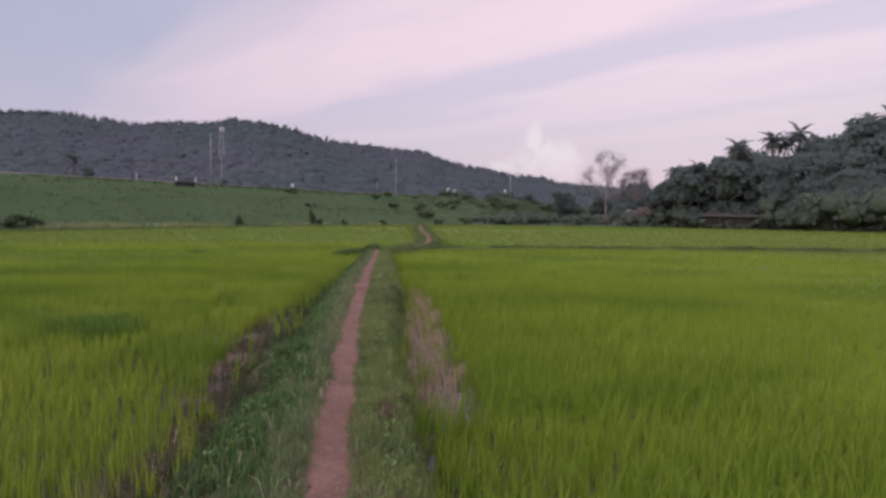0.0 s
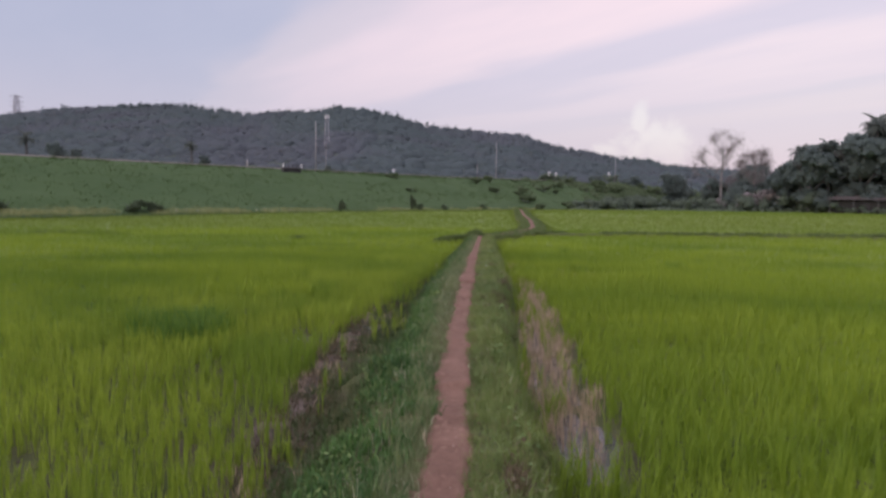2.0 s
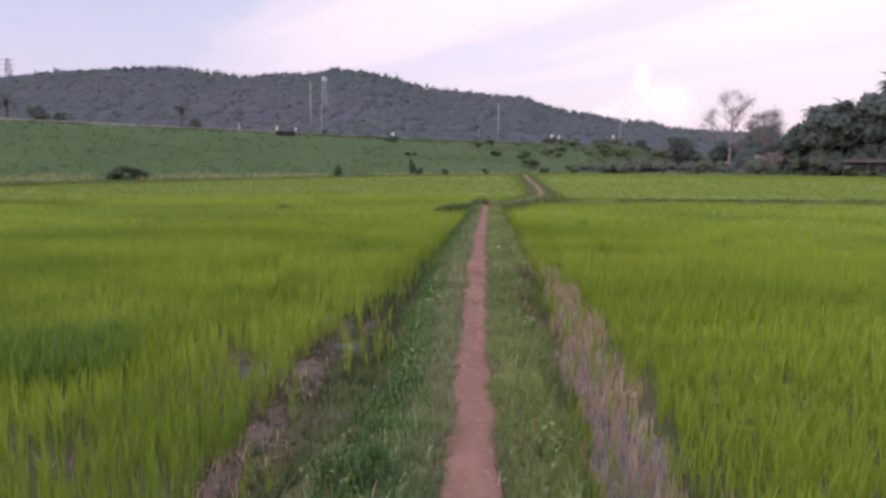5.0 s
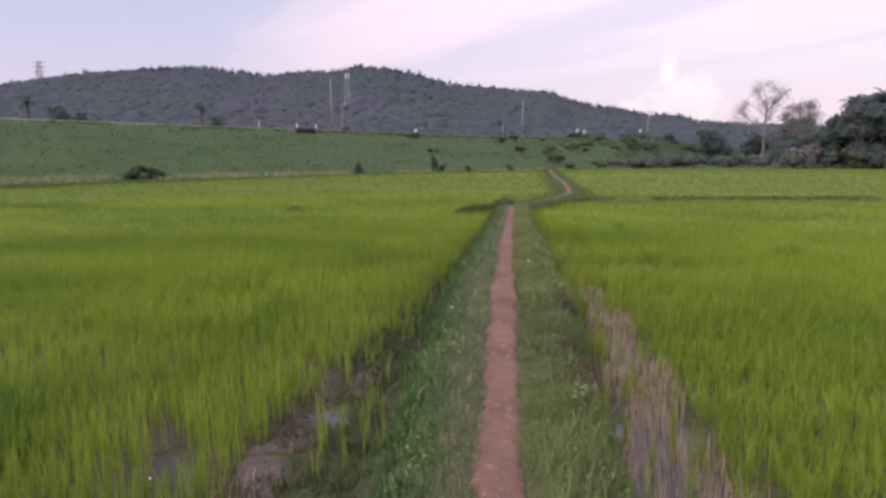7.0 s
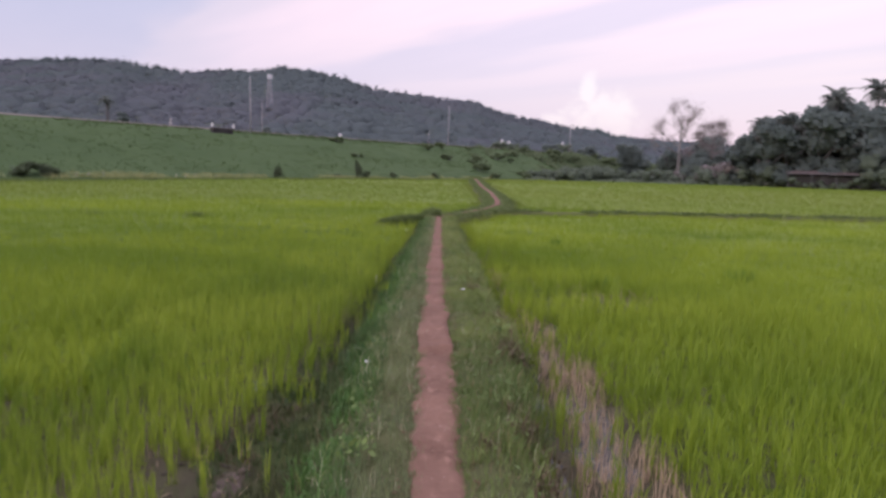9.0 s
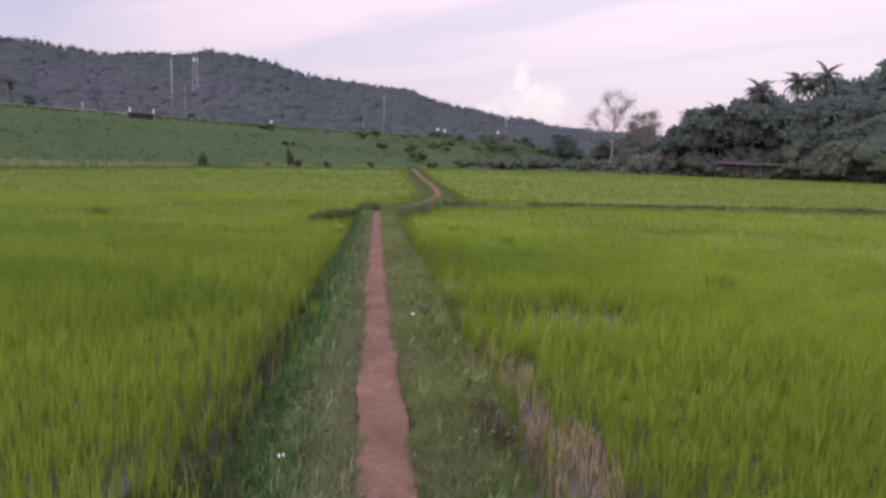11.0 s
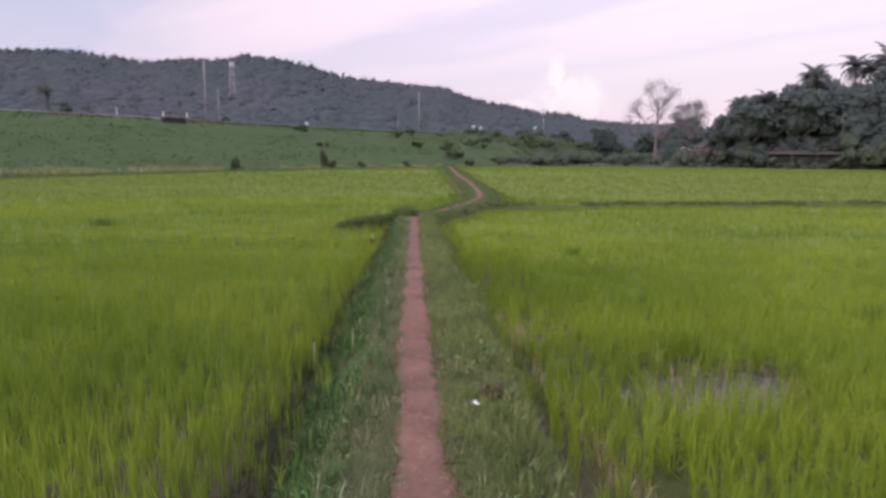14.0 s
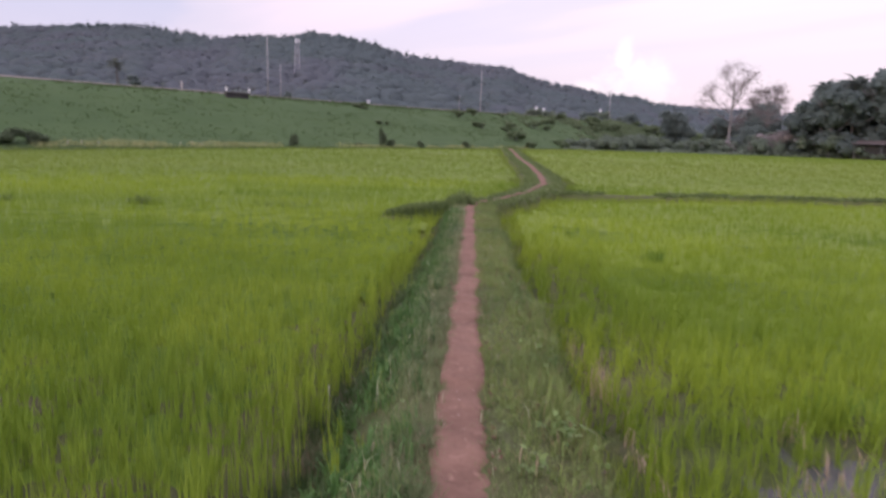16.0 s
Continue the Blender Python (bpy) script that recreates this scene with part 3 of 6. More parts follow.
mud_patch("wet_mud", SODDEN, 0.006, sodden_mat, "dark sodden mud in a gap of the rice")

ws = np.arange(4.6, 15.6, 0.2)
wet_strip = new("ditch_water", mesh_np("ditch_water", np.stack([np.c_[0.72 + 0 * ws, ws], np.c_[1.62 + 0 * ws, ws]], 1).reshape(-1, 2) @ np.array([[1, 0, 0], [0, 1, 0]]) + np.array([0, 0, FIELD + 0.001]),
                                          [(2 * k, 2 * k + 1, 2 * k + 3, 2 * k + 2) for k in range(len(ws) - 1)], water_mat, quads=True))
tagged(wet_strip, "long shallow strip of still water among dead stubble", "water", "puddles in the rice fields", "structure")

# where the fields end: the foot of the embankment on one side, the woods on the other
BASE0, ALONG, ASIDE = np.array([-31.0, 45.0]), np.array([0.618, 0.786]), np.array([-0.786, 0.618])


def beyond(x, y):
    """Metres behind the embankment's foot."""
    return (x - BASE0[0]) * ASIDE[0] + (y - BASE0[1]) * ASIDE[1]


EDGE_X = np.array([5, 14, 30, 46, 56, 63, 72, 84, 120])
EDGE_Y = np.array([97, 101, 106, 104, 97, 88, 76, 60, 34])


def in_field(x, y):
    return (beyond(x, y) < -0.6) & (y < np.interp(x, EDGE_X, EDGE_Y)) & (y < 107)


def on_bund(x, y, grow=0.0):
    b = (x > left_edge(y) - 0.06 - grow) & (x < right_edge(y) + 0.06 + grow) & (y < 97)
    for (a, c), half in (((RIGHT_BUND[0], RIGHT_BUND[1]), 0.36), ((RIGHT_BUND[1], RIGHT_BUND[2]), 0.36), ((LEFT_BUND[0], LEFT_BUND[1]), 0.16)):
        b |= segment_bump(x, y, *a, *c, half + grow, 1.0) > 0.02
    return b


def from_walk(x, y):
    return np.hypot(x, y - np.clip(y, 0, 13.2))


def scatter(x0, x1, y0, y1, step):
    """Uneven places about one step apart."""
    X, Y = np.meshgrid(np.arange(x0, x1, step), np.arange(y0, y1, step))
    X, Y = X.ravel(), Y.ravel()
    return X + rng.uniform(-0.5, 0.5, X.size) * step, Y + rng.uniform(-0.5, 0.5, X.size) * step


def rice(x, y):
    """Which of the places carry rice, and how tall it stands there."""
    keep = in_field(x, y) & ~on_bund(x + rng.normal(0, 0.11, len(x)), y)
    keep &= ~((x < left_edge(y) + 0.3) & (x + np.abs(rng.normal(0, 0.16, len(x))) * (rng.uniform(0, 1, len(x)) < 0.5) * -1 > left_rice_edge(y)) & (y < 25) & (rng.uniform(0, 1, len(x)) < 0.90))
    full = np.ones(len(x))
    left_thin = (x < 0) & (y < 11.5)
    full = np.where(left_thin, np.clip(0.94 + 0.22 * waves(x, y, 51, 1.6) + 0.12 * (-x - 2.0) + 0.5 * smooth01(9.5, 11.5, y), 0.25, 1.0), full)
    full = np.where((x < 0) & (y >= 11.5) & (x > -2.0), 0.92 + 0.15 * waves(x, y, 52, 2.0), full)
    strawy = (x > right_edge(y)) & (x < 1.48 + 0.1 * waves(x, y, 53, 2.5)) & (y > 5.4) & (y < 14.4)
    full = np.where(strawy, 0.22 + 0.25 * (waves(x, y, 91, 3.2) < -0.1), full)
    full = np.where((x > 0) & (x < 1.6) & (y >= 14.4) & (y < 22), 0.6, full)
    wet = within(x, y, PUDDLES)
    full = np.where(wet > 0.05, np.where(x > 1.6, 0.17, 0.16), full)
    full = np.where(within(x, y, BARE, 0.6) > 0.05, 0.28, full)
    full = np.where(within(x, y, SODDEN, 0.6) > -0.25, 0.12, full)
    keep &= rng.uniform(0, 1, len(x)) < full
    tall = 0.270 * (1 + 0.16 * waves(x, y, 54, 0.7) + 0.12 * waves(x, y, 55, 2.3) + 0.13 * waves(x, y, 56, 6.5))
    tall = np.where(left_thin, tall * 0.92, tall)
    tall = np.where(within(x, y, THICK) > 0, tall * 1.2, tall)
    return keep, tall


def thin_zone(x, y):
    """The poorer, yellower rice of the near part of the one field."""
    return (x < 0) & (within(x, y, THICK) < 0) & ((y < 11.5 + waves(x, y, 57, 0.8)) | ((x > -2.8 + 0.6 * waves(x, y, 58, 0.8)) & (y < 20)))


def rice_ring(name, r0, r1, step, n, w, box_, simple=False, spread=0.05, lean=0.42, mat=None, aside=False, thin=False):
    x, y = scatter(*box_, step)
    r = from_walk(x, y) * (1 + 0.10 * rng.normal(0, 1, len(x)))
    ahead = (y > 0.8) & (np.abs(x) < 0.78 * y + 3.0)
    k = (r >= r0) & (r < r1) & (~ahead if aside else ahead)
    x, y = x[k], y[k]
    keep, tall = rice(x, y)
    if r1 <= 10:
        keep &= thin_zone(x, y) == thin
    x, y, tall = x[keep], y[keep], tall[keep]
    P = np.c_[x, y, np.maximum(floor_z(y), np.minimum(land(x, y), floor_z(y) + 0.04)) - 0.01]
    V, T = blades(P, n, tall, w, lean=lean, spread=spread, simple=simple)
    if r1 <= 10 and not thin:
        # the lower leaves, which hang out sideways
        V, T = joined([(V, T), blades(P, 3, tall * 0.6, w * 1.5, lean=0.97, spread=spread * 1.6, simple=True)])
    return tagged(new(name, mesh_np(name, V, T, mat or rice_mat)), "dense stand of young yellow-green rice plants", "rice", "rice", "stuff")


rice_ring("rice_plants", 0.0, 4.2, 0.100, 10, 0.0066, (-8, 8, -5, 19), spread=0.034, lean=0.46)
rice_ring("rice_plants", 4.2, 10.0, 0.120, 11, 0.0100, (-14, 14, -11, 25), simple=True, spread=0.050, lean=0.5)
rice_ring("thin_rice_plants", 0.0, 4.2, 0.090, 9, 0.0066, (-8, 0, -5, 21), spread=0.032, lean=0.26, mat=thin_rice_mat, thin=True)
rice_ring("thin_rice_plants", 4.2, 10.0, 0.115, 10, 0.0100, (-14, 0, -11, 25), simple=True, spread=0.045, lean=0.32, mat=thin_rice_mat, thin=True)
rice_ring("rice_plants", 10.0, 24.0, 0.19, 10, 0.0150, (-32, 32, -1, 38), simple=True, spread=0.10, lean=0.5)
rice_ring("rice_plants", 24.0, 50.0, 0.37, 10, 0.026, (-48, 48, 0, 64), simple=True, spread=0.22, mat=rice_far_mat)
rice_ring("rice_plants", 50.0, 120.0, 0.60, 9, 0.050, (-75, 90, 0, 108), simple=True, spread=0.40, mat=rice_far_mat)
rice_ring("rice_plants", 0.0, 26.0, 0.36, 8, 0.030, (-26, 26, -14, 30), simple=True, spread=0.17, mat=rice_mat, aside=True)


def closed_rice(x, y):
    """Where the rice has closed its leaves over the ground: 0 in the thin and wet parts, 1 in the full stand."""
    right = smooth01(1.45, 2.1, x + 0.25 * waves(x, y, 63, 1.7))
    left = smooth01(0.10, 0.55, left_rice_edge(y) - x + 0.2 * waves(x, y, 64, 1.7)) * np.maximum(smooth01(10.8, 13.5, y + 0.8 * waves(x, y, 65, 0.9)), smooth01(3.0, 5.5, -x + 0.8 * waves(x, y, 66, 0.9)))
    k = np.where(x > 0, right, left)
    return k * smooth01(-0.1, -0.7, within(x, y, PUDDLES)) * smooth01(0.0, -0.5, within(x, y, BARE, 0.6))


def near_canopy():
    """The leaf mass of the nearer rice: tufts and hollows under the tips."""
    step = 0.135
    xs, ys = np.arange(-15, 15, step), np.arange(1.0, 30, step)
    X, Y = np.meshgrid(xs, ys)
    X = X + rng.uniform(-0.4, 0.4, X.shape) * step
    Y = Y + rng.uniform(-0.4, 0.4, X.shape) * step
    full = closed_rice(X, Y)
    high = 0.105 * (0.3 + 0.7 * smooth01(3.5, 9, from_walk(X, Y))) * (1 + 0.16 * waves(X, Y, 54, 0.7) + 0.12 * waves(X, Y, 55, 2.3)) + 0.030 * waves(X, Y, 67, 9.0) + rng.uniform(-0.042, 0.042, X.shape)
    Z = floor_z(Y) - 0.03 + (high + 0.03) * smooth01(0.25, 0.75, full)
    far = from_walk(X, Y)
    ok = in_field(X, Y) & ~on_bund(X, Y, 0.10) & (full > 0.22) & (far < 15) & (np.abs(X) < 0.78 * Y + 3.0)
    i = np.arange(X.size).reshape(X.shape)
    Q = np.stack([i[:-1, :-1], i[:-1, 1:], i[1:, 1:], i[1:, :-1]], -1).reshape(-1, 4)
    Q = Q[ok.ravel()[Q].all(axis=1)]
    used, Q2 = np.unique(Q, return_inverse=True)
    V = np.stack([X, Y, Z], -1).reshape(-1, 3)[used]
    return mesh_np("rice_canopy", V, Q2.reshape(-1, 4), rice_near_shaded_mat, False, True)


tagged(new("rice_canopy", near_canopy()), "closed leaf canopy of the young rice", "rice", "rice", "stuff")


def canopy(name, x0, x1, y0, y1, step, near, mat):
    """The closed leaf mass of the farther rice, a little under the tips."""
    xs, ys = np.arange(x0, x1, step), np.arange(y0, y1, step)
    X, Y = np.meshgrid(xs, ys)
    Z = floor_z(Y) + (0.06 + 0.06 * smooth01(8, 14, from_walk(X, Y))) * (1 + 0.16 * waves(X, Y, 54, 0.7)) + 0.02 * waves(X, Y, 61, 4.0 / step * 0.4) + rng.uniform(-0.02, 0.02, X.shape)
    walk_d = from_walk(X, Y)
    sink = np.maximum(smooth01(13, 7, walk_d), np.where(X > 0, smooth01(3.4, 1.8, X) * smooth01(23, 17, Y), smooth01(-4.0, -2.4, X) * smooth01(16, 11, Y)))
    # the parts beside and behind the walk's start are closed as well
    start = ((Y < 0.8) | (np.abs(X) > 0.78 * Y + 2.6)) & ((X > right_edge(Y) + 0.4) | (X < left_edge(Y) - 0.8))
    Z -= 0.13 * sink * ~start
    ok = in_field(X, Y) & ~on_bund(X, Y, step * 0.5) & (start | (walk_d * (1 + 0.12 * rng.normal(0, 1, X.shape)) > 6.5))
    ok &= (within(X, Y, PUDDLES) < -0.8) & (within(X, Y, BARE, 0.6) < -0.6)
    i = np.arange(X.size).reshape(X.shape)
    Q = np.stack([i[:-1, :-1], i[:-1, 1:], i[1:, 1:], i[1:, :-1]], -1).reshape(-1, 4)
    Q = Q[ok.ravel()[Q].all(axis=1)]
    close = start & (walk_d < 15 + 1.5 * waves(X, Y, 68, 0.5))
    Q = Q[close.ravel()[Q].any(axis=1) == near]
    used, Q2 = np.unique(Q, return_inverse=True)
    V = np.stack([X, Y, Z], -1).reshape(-1, 3)[used]
    return tagged(new(name, mesh_np(name, V, Q2.reshape(-1, 4), mat, False, True)), "closed leaf canopy of the rice field", "rice", "rice", "stuff")


canopy("rice_canopy", -76, 92, -40, 108, 0.45, False, rice_shaded_under_mat)
canopy("rice_canopy", -76, 92, -40, 108, 0.45, True, rice_near_shaded_mat)


def thick_rice():
    """A few spots where the rice stands closer, taller and darker."""
    sets = []
    for cx, cy, rx, ry in THICK[:4]:
        x, y = scatter(cx - rx * 1.4, cx + rx * 1.4, cy - ry * 1.4, cy + ry * 1.4, 0.085)
        k = within(x, y, ((cx, cy, rx, ry),), 0.5) > 0.1
        x, y = x[k], y[k]
        sets.append(blades(np.c_[x, y, land(x, y) - 0.01], 11 if cx < 0 else 6, 0.30 if cx < 0 else 0.27, 0.010, lean=0.5, spread=0.06))
    return mesh_np("thick_rice", *joined(sets), thick_mat)


tagged(new("thick_rice", thick_rice()), "close dark-green clumps in the rice field", "rice", "rice", "stuff")

# ---------------------------------------------------------------- verge grass, weeds, straw


def path_side(y, side):
    return path_x(y) + side * np.interp(y, [0, 4, 9, 16, 27, 30, 34, 90], [0.120, 0.112, 0.100, 0.092, 0.09, 0.10, 0.16, 0.18])


def verge(name, n, y0, y1, inner, outer, h, w, mat, per=3, spread=0.03, lean=0.8, label="", simple=True, gaps=0.45, out_h=1.0, near=1.25):
    """Grass between two lines along the bund, h high at the inner one and out_h times that at the outer one."""
    y = y0 + (y1 - y0) * rng.uniform(0, 1, n) ** near
    a, b = inner(y), outer(y)
    u = rng.uniform(0, 1, n)
    x = a + (b - a) * u
    k = np.clip(0.75 + gaps * waves(x, y, 71, 2.4) + 0.3 * gaps * waves(x, y, 72, 9.0), 0.12, 1) > rng.uniform(0, 1, n)
    k &= (within(x, y, PUDDLES) < 0.1) & (within(x, y, DRIED) < 0.05)
    if mat == ditch_mat:
        k &= rng.uniform(0, 1, n) < 0.45 + 0.55 * smooth01(9.0, 11.5, y)
    x, y, u = x[k], y[k], u[k]
    hh = h * (1 + (out_h - 1) * u) * (1 + 0.35 * waves(x, y, 73, 5.0))
    V, T = blades(np.c_[x, y, land(x, y) - 0.004], per, np.maximum(hh, 0.015), w, lean=lean, spread=spread, hvar=0.5, simple=simple)
    return tagged(new(name, mesh_np(name, V, T, mat)), label, "grass", "verge plants", "stuff")


LEFT, RIGHT = (lambda y: path_side(y, -1)), (lambda y: path_side(y, 1))
verge("verge_grass", 17000, -3, 27.5, LEFT, lambda y: lush_edge(y) - 0.05, 0.052, 0.0050, verge_mat, 5, 0.03, 0.92, "short pale trodden grass on the bund beside the path", out_h=2.0)
verge("verge_grass", 30000, -3, 27.5, RIGHT, lambda y: right_edge(y) + 0.05, 0.048, 0.0055, right_verge_mat, 5, 0.035, 0.9, "short green grass on the bund beside the path", out_h=2.3)
verge("verge_grass", 4000, 27.5, 90, LEFT, lambda y: left_edge(y), 0.035, 0.03, bund_mat, 4, 0.08, 0.9, out_h=4.0, label="rough grass on the far part of the bund")
verge("verge_grass", 4000, 27.5, 90, RIGHT, lambda y: right_edge(y), 0.035, 0.03, bund_mat, 4, 0.08, 0.9, out_h=4.0, label="rough grass on the far part of the bund")
for side in (-1, 1):
    verge("path_edge_grass", 6000, 0, 27, lambda y: path_side(y, side) - side * 0.035, lambda y: path_side(y, side) + side * 0.05, 0.026, 0.005, verge_mat, 4, 0.03, 0.95, "short grass creeping over the path's edges")
    verge("worn_grass", 6000, 0, 27, lambda y: path_side(y, side) - side * 0.045, lambda y: path_side(y, side) + side * 0.09, 0.022, 0.005, trodden_mat, 4, 0.03, 0.97, "brownish trodden grass along the path's edges")
verge("shoulder_grass", 6500, 0.5, 26, lambda y: lush_edge(y) + 0.06, lambda y: dark_edge(y) - 0.06, 0.075, 0.0085, lush_mat, 5, 0.05, 0.85, "lush blue-green grass on the bund's shoulder", simple=False, gaps=0.5, out_h=1.3)
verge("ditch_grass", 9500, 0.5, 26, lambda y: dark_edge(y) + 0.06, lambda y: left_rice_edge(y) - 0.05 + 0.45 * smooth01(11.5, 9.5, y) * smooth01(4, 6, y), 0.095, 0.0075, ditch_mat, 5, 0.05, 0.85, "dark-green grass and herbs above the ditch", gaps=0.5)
verge("verge_stalks", 700, 2, 26, LEFT, lambda y: lush_edge(y) - 0.2, 0.09, 0.0032, pale_stalk_mat, 2, 0.03, 0.85, "thin pale dry grass stalks in the verge", simple=False, out_h=1.4)
verge("verge_stalks", 380, 2, 26, RIGHT, lambda y: right_edge(y), 0.07, 0.0032, pale_stalk_mat, 2, 0.03, 0.9, "thin pale dry grass stalks in the verge", simple=False, out_h=1.4)
verge("verge_tufts", 1500, 0.5, 26, lambda y: 0.5 * RIGHT(y) + 0.5 * right_edge(y), lambda y: right_edge(y) + 0.12, 0.10, 0.008, right_verge_mat, 6, 0.035, 0.75, "taller grass tufts at the rice edge", simple=False, out_h=1.3)


def edge_herbs():
    """Dark rank clumps along both foots of the bund, and browned ones on the rice side."""
    green, brown, shade = [], [], []
    for n, side, h in ((3900, -1, 0.085), (260, 1, 0.08)):
        y = 1.0 + 25 * rng.uniform(0, 1, n) ** 1.2
        e = right_edge(y) if side > 0 else left_edge(y)
        x = e + rng.normal(0.03, 0.10, n) if side > 0 else dark_edge(y) + 0.02 + (left_rice_edge(y) + 0.10 - dark_edge(y)) * rng.uniform(0, 1, n) ** 1.3
        k = (waves(x, y, 141 + side, 2.0) > rng.uniform(-0.7, 0.7, n)) & (within(x, y, PUDDLES) < 0.0)
        x, y = x[k], y[k]
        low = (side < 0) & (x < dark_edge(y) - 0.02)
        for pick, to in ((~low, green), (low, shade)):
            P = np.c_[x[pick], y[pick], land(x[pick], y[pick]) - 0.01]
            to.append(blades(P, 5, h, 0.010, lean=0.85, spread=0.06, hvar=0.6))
    n = 700
    y = 3.0 + 23 * rng.uniform(0, 1, n)
    x = right_edge(y) - rng.uniform(-0.05, 0.30, n)
    k = waves(x, y, 145, 3.0) > 0.45
    x, y = x[k], y[k]
    brown.append(blades(np.c_[x, y, land(x, y) - 0.01], 5, 0.09, 0.007, lean=0.9, spread=0.05, hvar=0.6))
    brown.append(leaves(np.c_[x, y, land(x, y) + 0.04], 0.035))
    n = 2600
    y = 3.0 + 21 * rng.uniform(0, 1, n) ** 1.3
    x = left_rice_edge(y) + rng.uniform(-0.15, 0.8, n) * np.interp(y, [0, 8, 14, 25], [0.5, 0.5, 0.3, 0.15])
    k = (waves(x, y, 147, 2.4) > -0.35 + 1.1 * smooth01(11.0, 13.5, y)) & (within(x, y, PUDDLES) < 0.0)
    x, y = x[k], y[k]
    brown.append(blades(np.c_[x, y, land(x, y) - 0.01], 4, 0.07, 0.007, lean=0.9, spread=0.06, hvar=0.6))
    for cx, cy, rx, ry, m in ((0.71, 12.75, 0.10, 0.28, 90), (0.64, 11.05, 0.12, 0.16, 70), (0.50, 15.26, 0.06, 0.07, 26), (0.66, 10.3, 0.10, 0.35, 60), (0.72, 13.9, 0.08, 0.2, 36), (0.66, 4.75, 0.05, 0.26, 44)):
        x, y = cx + rng.normal(0, rx * 0.6, m), cy + rng.normal(0, ry * 0.6, m)
        P = np.c_[x, y, land(x, y)]
        brown.append(blades(P, 4, 0.10, 0.007, lean=0.9, spread=0.04, hvar=0.6))
        brown.append(leaves(P + np.c_[np.zeros((m, 2)), rng.uniform(0.03, 0.10, m)], 0.035))
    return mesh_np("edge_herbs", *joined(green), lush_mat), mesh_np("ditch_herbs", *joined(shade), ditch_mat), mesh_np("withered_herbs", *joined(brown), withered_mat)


green_me, ditch_me, brown_me = edge_herbs()
tagged(new("edge_herbs", green_me), "dark rank grass along the foot of the bund", "grass", "verge plants", "stuff")
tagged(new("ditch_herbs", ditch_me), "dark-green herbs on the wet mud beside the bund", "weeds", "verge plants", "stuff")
tagged(new("withered_herbs", brown_me), "browned withered herbs in the verge", "weeds", "verge plants", "stuff")


def weeds():
    """Low broad-leaved herbs, more of them on the far side of the path."""
    sets = []
    for n, side, lo, hi, size, up in ((12000, 1, 0.05, 1.0, 0.017, 0.05), (6000, -1, 0.10, 1.0, 0.014, 0.05), (2200, 1, 0.45, 1.0, 0.030, 0.10), (3200, -1, 0.55, 1.0, 0.026, 0.09)):
        y = 0.5 + 25.5 * rng.uniform(0, 1, n) ** 1.3
        c, e = path_x(y), (right_edge(y) if side > 0 else left_edge(y))
        x = c + side * 0.15 + rng.uniform(lo, hi, n) * (e - c - side * 0.15)
        k = waves(x, y, 81 + side, 2.8) + 0.15 > rng.uniform(-1, 1, n)
        x, y = x[k], y[k]
        C = np.c_[x, y, land(x, y) + up * rng.uniform(0.1, 1.0, len(x))]
        sets.append(leaves(C, size, np.tile((0, 0, 1.0), (len(x), 1)), 0.7))
    for cx, cy, n, r in ((0.60, 9.75, 60, 0.10), (0.53, 16.05, 46, 0.09), (0.34, 15.6, 30, 0.06), (0.62, 13.2, 36, 0.08), (-0.30, 10.6, 30, 0.07), (0.58, 7.3, 36, 0.08)):
        x, y = cx + rng.normal(0, r * 0.6, n), cy + rng.normal(0, r * 0.6, n)
        C = np.c_[x, y, land(x, y) + rng.uniform(0.03, 0.14, n)]
        sets.append(leaves(C, 0.042, np.tile((0, 0, 1.0), (n, 1)), 0.6))
    V, T = joined(sets)
    return mesh_np("weeds", V, T, weed_mat)


tagged(new("weeds", weeds()), "low broad-leaved weeds among the verge grass", "weeds", "verge plants", "stuff")


